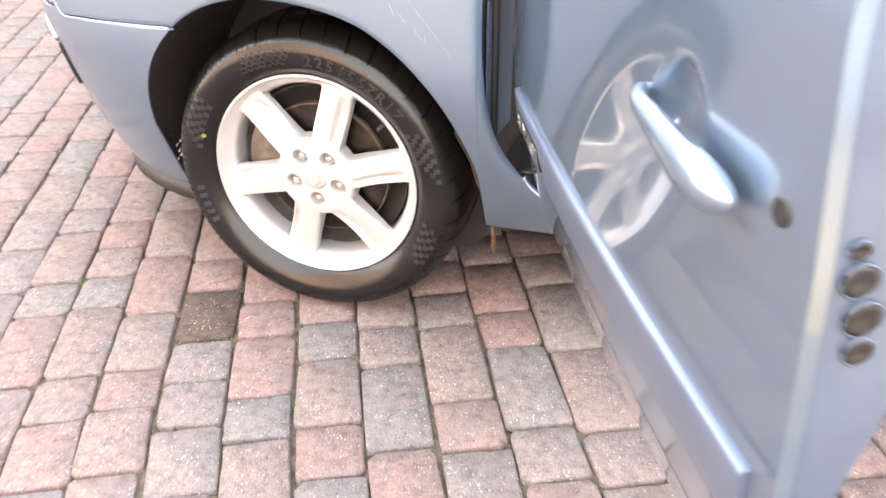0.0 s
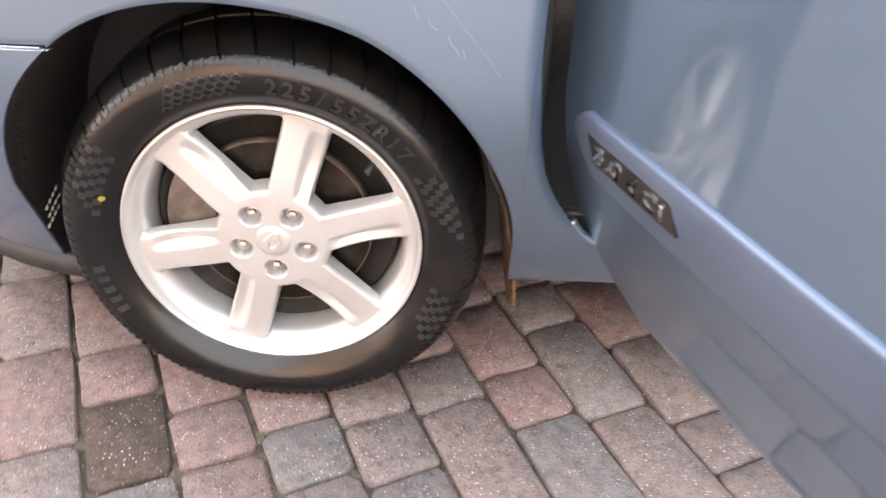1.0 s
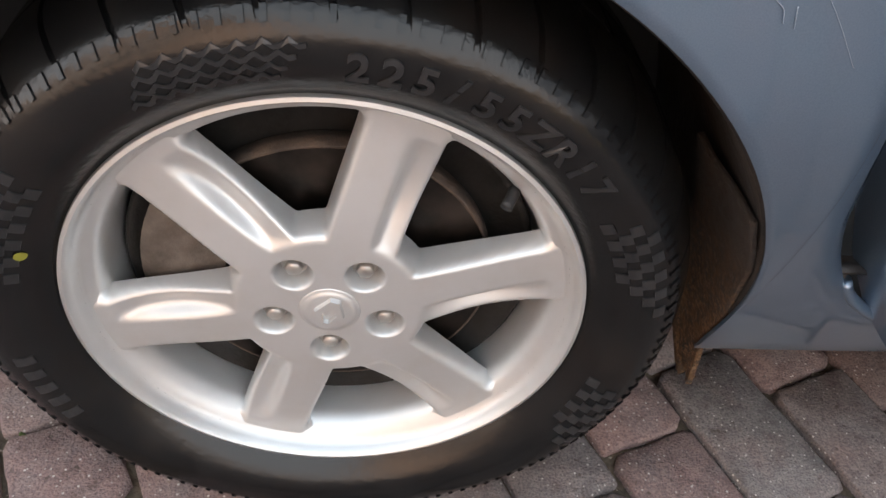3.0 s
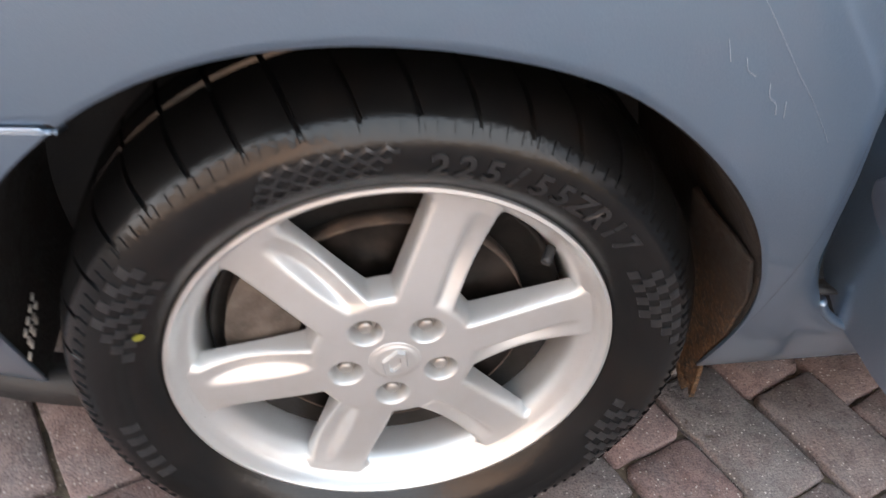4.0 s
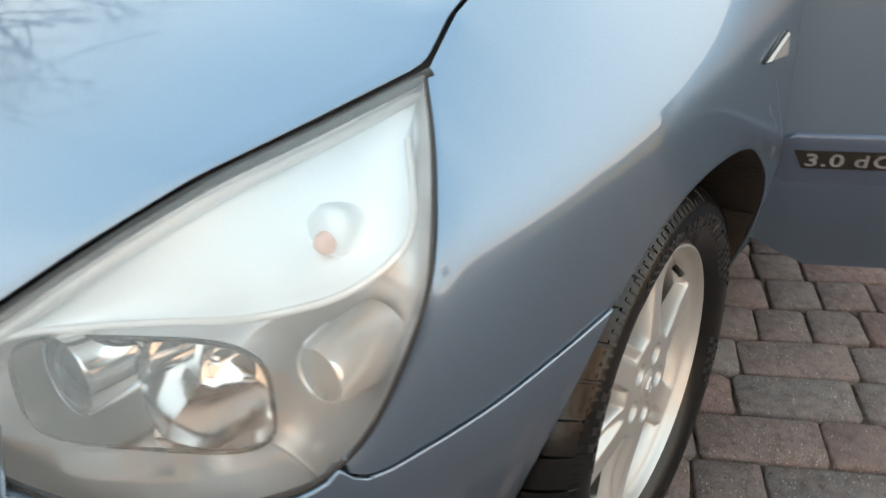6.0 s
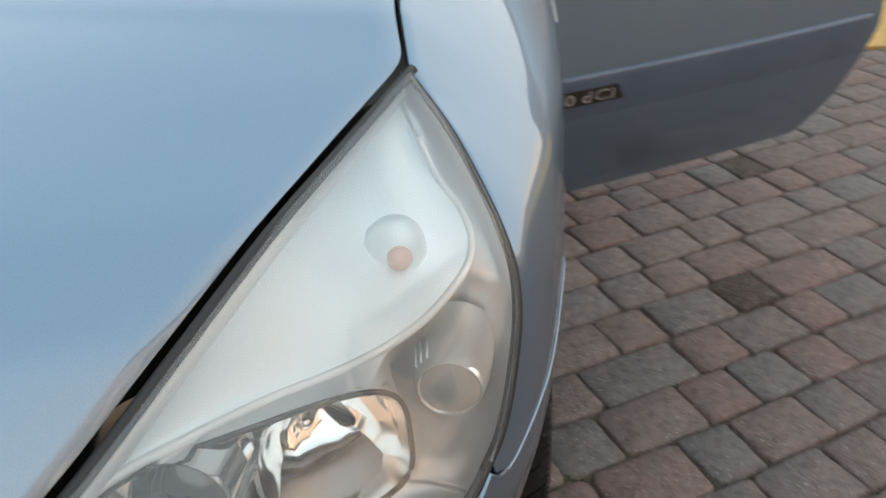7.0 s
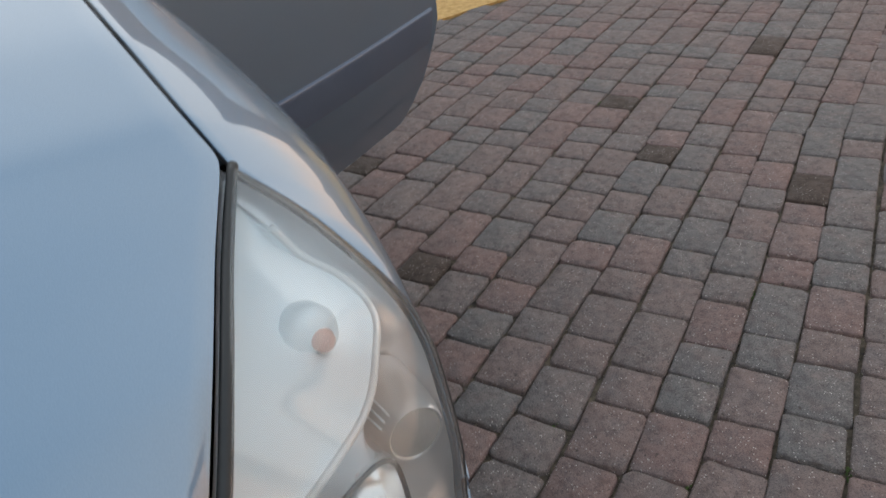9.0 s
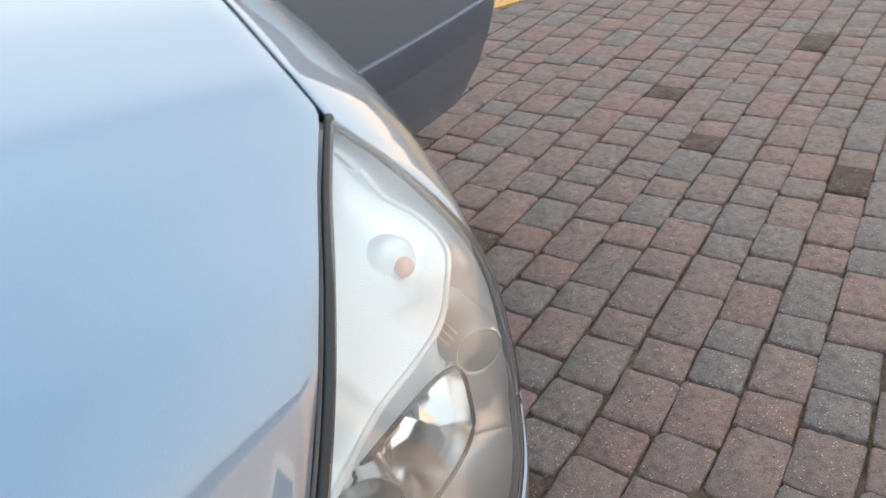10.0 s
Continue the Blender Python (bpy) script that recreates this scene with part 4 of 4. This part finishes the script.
for a_out, z, r in ((0.02, 0.828, 0.008), (0.024, 0.804, 0.014), (0.032, 0.772, 0.015), (0.034, 0.744, 0.012)):
    a1 = lerp(z, DOOR_REAR) - 0.011
    c = np.array(door_point(a1, z, -0.02 - a_out))
    ring = []
    for w in np.linspace(0, 2 * math.pi, 17)[:-1]:
        ring.append([tuple(c + DN * math.cos(w) * r * k + np.array((0, 0, 1)) * math.sin(w) * r * k + DU * d) for k, d in ((1.0, 0.0), (0.95, 0.0025), (0.7, 0.003), (0.4, 0.001), (0.02, 0.001))])
    mesh_part("latch_hole", *grid(ring, close_u=True), SEAL, door)
    lip_ = [tuple(c + DN * math.cos(w) * r * 1.06 + np.array((0, 0, 1)) * math.sin(w) * r * 1.06 + DU * 0.0014) for w in np.linspace(0, 2 * math.pi, 25)]
    mesh_part("latch_rim", *tube(lip_, 0.0012, 6), SHUT, door)
# key hole
c = np.array(door_point(0.874, 0.841, 0.0))
ring = [[tuple(c + DU * math.cos(w) * r + np.array((0, 0, 1)) * math.sin(w) * r + DN * d) for r, d in ((0.0115, -0.001), (0.0115, 0.002), (0.009, 0.0025), (0.0005, 0.0015))] for w in np.linspace(0, 2 * math.pi, 21)[:-1]]
mesh_part("key_lock", *grid(ring, close_u=True), SEAL, door, "black key lock")
# protective moulding with a ridge along its top
rows = []
for a in np.linspace(-0.05, 0.912, 60):
    e = min(1, max((a + 0.052) / 0.05, 0.02)) ** 0.5
    mid_z = 0.565
    prof = [(0.613, -0.003), (0.612, 0.004), (0.610, 0.0075), (0.605, 0.0087), (0.594, 0.008), (0.565, 0.006), (0.53, 0.003), (0.497, -0.0015)]
    rows.append([door_point(a, mid_z + (z - mid_z) * e, o * (0.4 + 0.6 * e)) for z, o in prof])
v_, f_ = grid(rows)
f_.append(tuple(range(len(v_) - 8, len(v_))))
mesh_part("door_moulding", v_, f_, MOULDING, door, "silver-blue protective moulding", sharp=50)
rows = []
for a in np.linspace(0.01, 0.2, 14):
    rows.append([door_point(a - 0.5 * (z - 0.563), z, 0.0083) for z in (0.545, 0.563, 0.581)])
badge = mesh_part("engine_badge", *slab(rows, tuple(-DN * 0.006)), material("badge_plate", (0.045, 0.04, 0.034), 0.3, 0.6), door, "dark engine badge plate")
for ch, dx in (("3", 0.033), (".", 0.054), ("0", 0.075), ("d", 0.116), ("C", 0.152), ("i", 0.179)):
    v_, f_ = letters(ch, 0.035, 0.0024)
    mesh_part("badge_character", [door_point(1.45 * x + dx, 0.551 + z, 0.009 - y) for x, y, z in v_], f_, CHROME, door, "chrome character", smooth=False)
# handle
hp = [(0.620, 0.838, -0.004), (0.618, 0.839, 0.010), (0.634, 0.839, 0.018), (0.685, 0.836, 0.022), (0.74, 0.832, 0.024), (0.785, 0.829, 0.024), (0.818, 0.827, 0.021), (0.834, 0.826, 0.016)]
hc = spline(hp, 36)
rows = []
for i, (a, z, o) in enumerate(hc):
    rad = (0.0095 + 0.0125 * min(i / 26, 1) ** 1.3) * math.sqrt(max(1 - (max(i - 28, 0) / 7.2) ** 2, 0.02))
    rows.append([door_point(a, z + rad * math.sin(w), o + 0.8 * rad * math.cos(w)) for w in np.linspace(0, 2 * math.pi, 18)[:-1]])
v_, f_ = grid(rows, close_v=True)
f_ += [tuple(range(17)), tuple(len(v_) - 1 - i for i in range(17))]
mesh_part("door_handle", v_, f_, PAINT, door, "silver-blue pull handle")

# ---------------------------------------------------------------- rest of the car, closed up plainly
rows = []
for x, z, y in ((0.46, 1.13, 0.15), (0.75, 1.32, 0.2), (1.15, 1.55, 0.27), (1.6, 1.68, 0.31), (2.6, 1.72, 0.32), (3.5, 1.66, 0.33), (3.75, 1.1, 0.2)):
    rows.append([(x, y + (2 * MID - 2 * y) * t, z + 0.06 * 4 * t * (1 - t)) for t in np.linspace(0, 1, 9)])
solid(mesh_part("windscreen", *grid(rows[:4]), WINDOW, car, "dark raked windscreen"), 0.006)
solid(mesh_part("roof", *grid(rows[3:]), PAINT, car), 0.01)
for mir in (0, 1):
    side = [[(x, y, z), (x + 0.0, -0.02, 0.95), (x, -0.06, 0.7), (x, 0.03, 0.3)] for x, z, y in ((1.48, 1.66, 0.31), (2.6, 1.72, 0.32), (3.5, 1.66, 0.33), (3.75, 1.1, 0.2))]
    solid(mesh_part("rear_side_panel", *grid(mirrored(side) if mir else side), PAINT, car), 0.02)
mesh_part("tailgate", *box((3.74, 0.05, 0.3), (3.78, 1.71, 1.12)), PAINT, car)
mesh_part("cabin_floor", *box((0.42, 0.05, 0.27), (3.74, 1.71, 0.36)), PLASTIC, car)
mesh_part("engine_bay_floor", *box((-0.8, 0.42, 0.3), (0.4, 1.34, 0.6)), PLASTIC, car)

# ---------------------------------------------------------------- ground
ground = mesh_part("ground", *slab([[(x, y, -0.0145) for x in (-60, -6, 0, 6, 60)] for y in (-60, -6, 0, 6, 60)], (0, 0, -0.1)), JOINT, None, "", smooth=False)
tagged(ground, "block-paved driveway of worn red and grey concrete setts", "paving", kind="structure")

COURSE = 0.1373
CD = np.array((0.410, -0.912))
CN = np.array((0.912, 0.410))
SIZES = {"S": 0.137, "M": 0.206, "L": 0.252, "s": 0.124, "m": 0.176, "l": 0.217}
# courses near the wheel: first joint along the course, then the run of sizes
RUNS = {0: (0.068, "SMSSSlsm"), 1: (0.107, "SLSmsms"), 2: (-0.013, "SLSMSLSM"), 3: (0.081, "SLSSMSLM"), 4: (-0.145, "SLLSMSLS"), -1: (-0.033, "SMsmslsmsl"),
        -2: (-0.239, "SMSSmsmsmsmsm"), -3: (-0.273, "LMsmslmsmsmsm"), -4: (-0.195, "SLSmssmsmmsm"), -5: (0.415, "smslsmsm"), -6: (0.307, "msmsmsml")}
DARK = {(-2, 1)}
DARK_SPOTS = [(-1, 1.697), (-2, 2.68), (-5, 1.5), (1, 2.04), (2, 0.815), (6, 1.29)]
GAP = 0.0046


def sett(length, width, rng):
    """A tumbled sett with worn edges, its top at height 0."""
    hx, hy = length / 2 - GAP / 2, width / 2 - GAP / 2
    loop = []
    for sx, sy in ((1, 1), (-1, 1), (-1, -1), (1, -1)):
        c = 0.005 + rng.random() * 0.010
        a, b = (sx * hx, sy * (hy - c)), (sx * (hx - c), sy * hy)
        loop += [a, b] if sx * sy > 0 else [b, a]
    loop = [(x + rng.uniform(-0.0045, 0.002) * math.copysign(1, x), y + rng.uniform(-0.0045, 0.002) * math.copysign(1, y)) for x, y in loop]
    # crumbled edges: extra points along the long runs
    crumbled = []
    for (x, y), (x2, y2) in zip(loop, loop[1:] + loop[:1]):
        crumbled.append((x, y))
        steps = 3 if math.hypot(x2 - x, y2 - y) > 0.03 else 0
        for i in range(1, steps + 1):
            t = (i + rng.uniform(-0.25, 0.25)) / (steps + 1)
            crumbled.append((x + (x2 - x) * t + rng.uniform(-0.0017, 0.0017), y + (y2 - y) * t + rng.uniform(-0.0017, 0.0017)))
    loop = crumbled

    def ring(cut, z, rough=0.0):
        return [(x * (1 - cut / hx), y * (1 - cut / hy), z + rng.uniform(-rough, rough)) for x, y in loop]
    v, f = grid([ring(0, -0.03), ring(0, -0.0035, 0.0015), ring(0.0048, 0.0, 0.0004)], close_v=True)
    v.append((0, 0, 0.0002))
    k = len(loop)
    f += [(len(v) - 1 - k + i, len(v) - 1 - k + (i + 1) % k, len(v) - 1) for i in range(k)]
    return v, f


def sett_mesh(shell, mat):
    me = bpy.data.meshes.new("sett")
    me.from_pydata(shell[0], [], shell[1])
    bm = bmesh.new()
    bm.from_mesh(me)
    bmesh.ops.recalc_face_normals(bm, faces=bm.faces)
    bm.to_mesh(me)
    bm.free()
    me.shade_smooth()
    me.materials.append(mat)
    return me


def bend(k, s):
    """The courses close up a little ahead of the car, away from the wheel."""
    out = min(max(-k, 0), 6)
    return COURSE * ((0.1 + 0.065 * out) * min(max(s - 0.35, 0), 1.6) + 0.06 * max(0, out - 3))


rng = random.Random(5)
SHELLS = {s: [sett(SIZES[s], COURSE, rng) for _ in range(4)] for s in SIZES}
MESHES = {s: [sett_mesh(sh, PAVER) for sh in SHELLS[s]] for s in SIZES}
DARK_MESHES = {s: sett_mesh(SHELLS[s][0], DARK_PAVER) for s in SIZES}
near, rest, count = Vector((0.2, -0.5)), [], 0
places = []
for k in range(-45, 40):
    c = -0.0007 + COURSE * k
    s, run = RUNS.get(k, (rng.uniform(-0.2, 0.2), ""))
    start, forward = s, []
    for i in range(34):
        kind = run[i] if i < len(run) else rng.choice("ssmml")
        forward.append((s, kind, (k, i) in DARK, SIZES[kind]))
        s += SIZES[kind]
    s = start
    for i in range(24):
        kind = rng.choice("SSMML")
        s -= SIZES[kind]
        forward.append((s, kind, rng.random() < 0.006, SIZES[kind]))
    for s0, kind, dark, length in forward:
        mid = s0 + length / 2
        p = CN * (c + bend(k, mid)) + CD * mid
        dark = dark or any(abs(kk - k) < 0.5 and s0 < ss < s0 + length for kk, ss in DARK_SPOTS)
        places.append((Vector((p[0], p[1])), kind, dark, math.atan2(bend(k, mid + 0.1) - bend(k, mid - 0.1), 0.2), 1 + (bend(k + 0.5, mid) - bend(k - 0.5, mid)) / COURSE))


def on_drive(p):
    edge_x = 2.4 - 0.12 * max(0, -2.2 - p.y) ** 2
    return -4.5 < p.x < edge_x and -5.0 < p.y < 3.5


places = sorted((q for q in places if on_drive(q[0])), key=lambda q: (q[0] - near).length)
turn = math.atan2(CD[1], CD[0])
for i, (p, kind, dark, fan, narrow) in enumerate(places):
    tilt = (rng.uniform(-0.9, 0.9), rng.uniform(-0.9, 0.9))
    m_ = pose(p.x, p.y, rng.uniform(-0.0025, 0.0025), tilt[0], tilt[1], math.degrees(turn + fan) + rng.uniform(-1.2, 1.2) + rng.choice((0, 180))) @ Matrix.Diagonal((1, narrow, 1, 1))
    pick = rng.randrange(4)
    if i < 290 or (dark and i < 900):
        ob = new("sett", DARK_MESHES[kind] if dark else MESHES[kind][pick])
        ob.parent = ground
        ob.matrix_local = m_
    else:
        v, f = SHELLS[kind][pick]
        rest.append(([m_ @ Vector(q) for q in v], f))
more = mesh_part("setts", *joined(*rest), PAVER_REST, ground)
tagged(more, kind="stuff")

# grit and moss in the joints near the wheel
GRIT = varied(material("grit", (0.2, 0.16, 0.12), 0.9), 300, (0.07, 0.055, 0.04), (0.34, 0.28, 0.22))
grit_shells, moss_shells = [], []
OCT = [(1, 0, 0), (-1, 0, 0), (0, 1, 0), (0, -1, 0), (0, 0, 1), (0, 0, -1)]
OCT_F = [(0, 2, 4), (2, 1, 4), (1, 3, 4), (3, 0, 4), (2, 0, 5), (1, 2, 5), (3, 1, 5), (0, 3, 5)]
for p, kind, dark, fan, narrow in places[:420]:
    for _ in range(5):
        side = rng.choice((-1, 1))
        if rng.random() < 0.5:
            a, b = side * SIZES[kind] / 2, rng.uniform(-0.5, 0.5) * COURSE
        else:
            a, b = rng.uniform(-0.5, 0.5) * SIZES[kind], side * COURSE * narrow / 2
        c = np.array((p.x, p.y)) + CD * a + CN * b + rng.uniform(-0.003, 0.003)
        r = rng.uniform(0.0008, 0.0026)
        grit_shells.append(([(c[0] + x * r * rng.uniform(0.7, 1.3), c[1] + y * r, -0.006 + r + z * r * 0.8) for x, y, z in OCT], OCT_F))
        if rng.random() < 0.03:
            for _ in range(9):
                r = rng.uniform(0.002, 0.005)
                d = CD * rng.uniform(-0.02, 0.02) + CN * rng.uniform(-0.004, 0.004)
                moss_shells.append(([(c[0] + d[0] + x * r, c[1] + d[1] + y * r, -0.006 + z * r * 1.1) for x, y, z in OCT], OCT_F))
tagged(mesh_part("joint_grit", *joined(*grit_shells), GRIT, ground, smooth=False), kind="stuff")
tagged(mesh_part("joint_moss", *joined(*moss_shells), MOSS, ground, "small green moss tufts"), kind="stuff")

# bed beyond the paving, its low sunlight painted in as bright ochre
rows = [[(2.4 - 0.12 * max(0, -2.2 - y) ** 2 + 9 * t, y, 0.0 + 0.01 * t) for t in np.linspace(0, 1, 4)] for y in np.linspace(-7, 6, 60)]
bed = mesh_part("gravel_bed", *slab(rows, (0, 0, -0.05)), GRAVEL, None, smooth=False)
tagged(bed, "strip of dry ground beside the paving, sunlight painted in as ochre", "ground", kind="structure")

# plain unseen walls, added round the drive to block sun and low sky
BRICKWALL = varied(material("brick_wall_far", (0.3, 0.19, 0.13), 0.9), 2.5, (0.16, 0.11, 0.08), (0.27, 0.19, 0.14), None, None, 0.3)
for name, lo, hi in (("wall_north", (-9.4, 4.6, 0), (14, 4.9, 4.2)), ("wall_east", (9.2, -9, 0), (9.5, 4.55, 3.0)), ("wall_west", (-9.4, -1.5, 0), (-9.1, 4.55, 3.6)), ("wall_south", (-2, -16.3, 0), (12, -16.0, 0.9))):
    ob = mesh_part(name, *box(lo, hi, 0), BRICKWALL, None, smooth=False)
    tagged(ob, "unseen plain brown brick wall added to block sun and low sky", "wall", kind="structure")

# neighbouring house that shows as a reflection in the bonnet
RENDERED = varied(material("pale_buff_brick", (0.45, 0.33, 0.25), 0.9), 3.0, (0.42, 0.31, 0.24), (0.53, 0.4, 0.32), None, None, 0.3)
ROOFTILE = varied(material("brown_roof_tile", (0.2, 0.13, 0.1), 0.85), 6.0, (0.13, 0.085, 0.065), (0.24, 0.16, 0.12), None, None, 0.5)
WHITE = varied(material("white_window_paint", (0.75, 0.73, 0.7), 0.5), 10, (0.68, 0.66, 0.63), (0.8, 0.78, 0.75))
house = tagged(new("house"), "two-storey buff brick house with white windows, sunlit", "house")
HX, HY, HW, HD, EAVES, RIDGE = -2.5, -5.6, 8.2, 9.0, 5.0, 7.9
front = [(HX, HY, 0), (HX, HY, EAVES), (HX - HW / 2, HY, RIDGE), (HX - HW, HY, EAVES), (HX - HW, HY, 0)]
far = [(x, y - HD, z) for x, y, z in front]
mesh_part("wall", front + far, [(0, 1, 2, 3, 4), (9, 8, 7, 6, 5)] + [(i, i + 5, (i + 1) % 5 + 5, (i + 1) % 5) for i in (0, 3, 4)], RENDERED, house, smooth=False)
for sgn in (1, -1):
    mid_x = HX - HW / 2
    rows = [[(mid_x + sgn * (HW / 2 + 0.35) * t, y, RIDGE + 0.06 - (RIDGE - EAVES + 0.2) * t) for t in np.linspace(0, 1, 13)] for y in np.linspace(HY + 0.28, HY - HD - 0.28, 30)]
    mesh_part("roof", *slab(rows, (0, 0, 0.09)), ROOFTILE, house, smooth=False)
    mesh_part("barge_board", *tube([(mid_x + sgn * (HW / 2 + 0.35) * t, HY + 0.3, RIDGE - 0.02 - (RIDGE - EAVES + 0.2) * t) for t in (0.0, 0.5, 1.0)], 0.15, 8, 0.5), WHITE, house, "white barge board under the roof edge")
    mesh_part("gutter", *tube([(mid_x + sgn * (HW / 2 + 0.42), y, EAVES - 0.22) for y in (HY + 0.25, HY - HD / 2, HY - HD - 0.2)], 0.06, 10), WHITE, house, "white gutter along the eaves")
mesh_part("chimney", *box((HX - HW / 2 - 0.4, HY - 3.9, RIDGE - 0.6), (HX - HW / 2 + 0.4, HY - 3.1, RIDGE + 0.9), 0.02), RENDERED, house)
for wx, wz, ww, wh in ((1.8, 2.9, 1.3, 1.15), (4.1, 3.1, 1.5, 1.15), (6.5, 2.9, 1.3, 1.15), (1.8, 0.85, 1.7, 1.25), (6.4, 0.85, 1.7, 1.25)):
    x1, x0 = HX - wx + ww / 2, HX - wx - ww / 2
    win = mesh_part("window", *joined(box((x0 - 0.12, HY - 0.02, wz), (x0, HY + 0.05, wz + wh), 0), box((x1, HY - 0.02, wz), (x1 + 0.12, HY + 0.05, wz + wh), 0), box((x0 - 0.12, HY - 0.02, wz + wh), (x1 + 0.12, HY + 0.05, wz + wh + 0.12), 0),
                                      box(((x0 + x1) / 2 - 0.03, HY - 0.02, wz), ((x0 + x1) / 2 + 0.03, HY + 0.05, wz + wh), 0)), WHITE, house, "white window frame", smooth=False)
    mesh_part("sill", *box((x0 - 0.12, HY - 0.02, wz - 0.1), (x1 + 0.12, HY + 0.12, wz), 0.005), WHITE, win)
    mesh_part("pane", *box((x0, HY + 0.0, wz), (x1, HY + 0.02, wz + wh), 0), WINDOW, win)
mesh_part("door", *box((HX - 4.5, HY - 0.02, 0.05), (HX - 3.5, HY + 0.06, 2.1), 0.01), WHITE, house)


# bare tree beyond the car
BARK = varied(material("bark", (0.09, 0.07, 0.055), 0.9), 20, (0.05, 0.04, 0.032), (0.13, 0.105, 0.085), None, None, 0.5)
rng = random.Random(11)
trunk_shells, limb_shells, twig_shells = [], [], []


def grow_branch(p, d, length, radius, level):
    pts, q = [np.array(p)], np.array(p, float)
    heading = np.array(d, float)
    for _ in range(5):
        heading = heading + np.array([rng.uniform(-0.16, 0.16), rng.uniform(-0.16, 0.16), rng.uniform(-0.05, 0.14)])
        heading /= np.linalg.norm(heading)
        q = q + heading * length / 5
        pts.append(q.copy())
    rows = []
    for i, c in enumerate(pts):
        r = radius * (1 - 0.13 * i)
        sides = 8 if level == 0 else (5 if level < 3 else 3)
        a = np.cross(heading, (0.3, 0.2, 0.9))
        a /= np.linalg.norm(a)
        b = np.cross(heading, a)
        rows.append([tuple(c + r * (math.cos(w) * a + math.sin(w) * b)) for w in np.linspace(0, 2 * math.pi, sides, endpoint=False)])
    (trunk_shells if level == 0 else limb_shells if level < 2 else twig_shells).append(grid(rows, close_v=True))
    if level < 5:
        for _ in range((5, 5, 4, 4, 3)[level]):
            i = rng.randint(2, 5)
            side = np.array([rng.uniform(-1, 1), rng.uniform(-1, 1), rng.uniform(0.0, 0.9)])
            grow_branch(pts[i], heading * 0.6 + side * 0.75, length * rng.uniform(0.55, 0.78), radius * 0.47, level + 1)


grow_branch((-0.6, 9.2, -0.1), (0, 0, 1), 6.0, 0.22, 0)
tree = tagged(new("bare_tree"), "leafless tree with fine twigs beyond the north wall", "tree")
tree.location = (-0.6, 9.2, 0)
for name, shells in (("trunk", trunk_shells), ("limb", limb_shells), ("twig_crown", twig_shells)):
    v_, f_ = joined(*shells)
    ob = mesh_part(name, [(x + 0.6, y - 9.2, z) for x, y, z in v_], f_, BARK, tree)
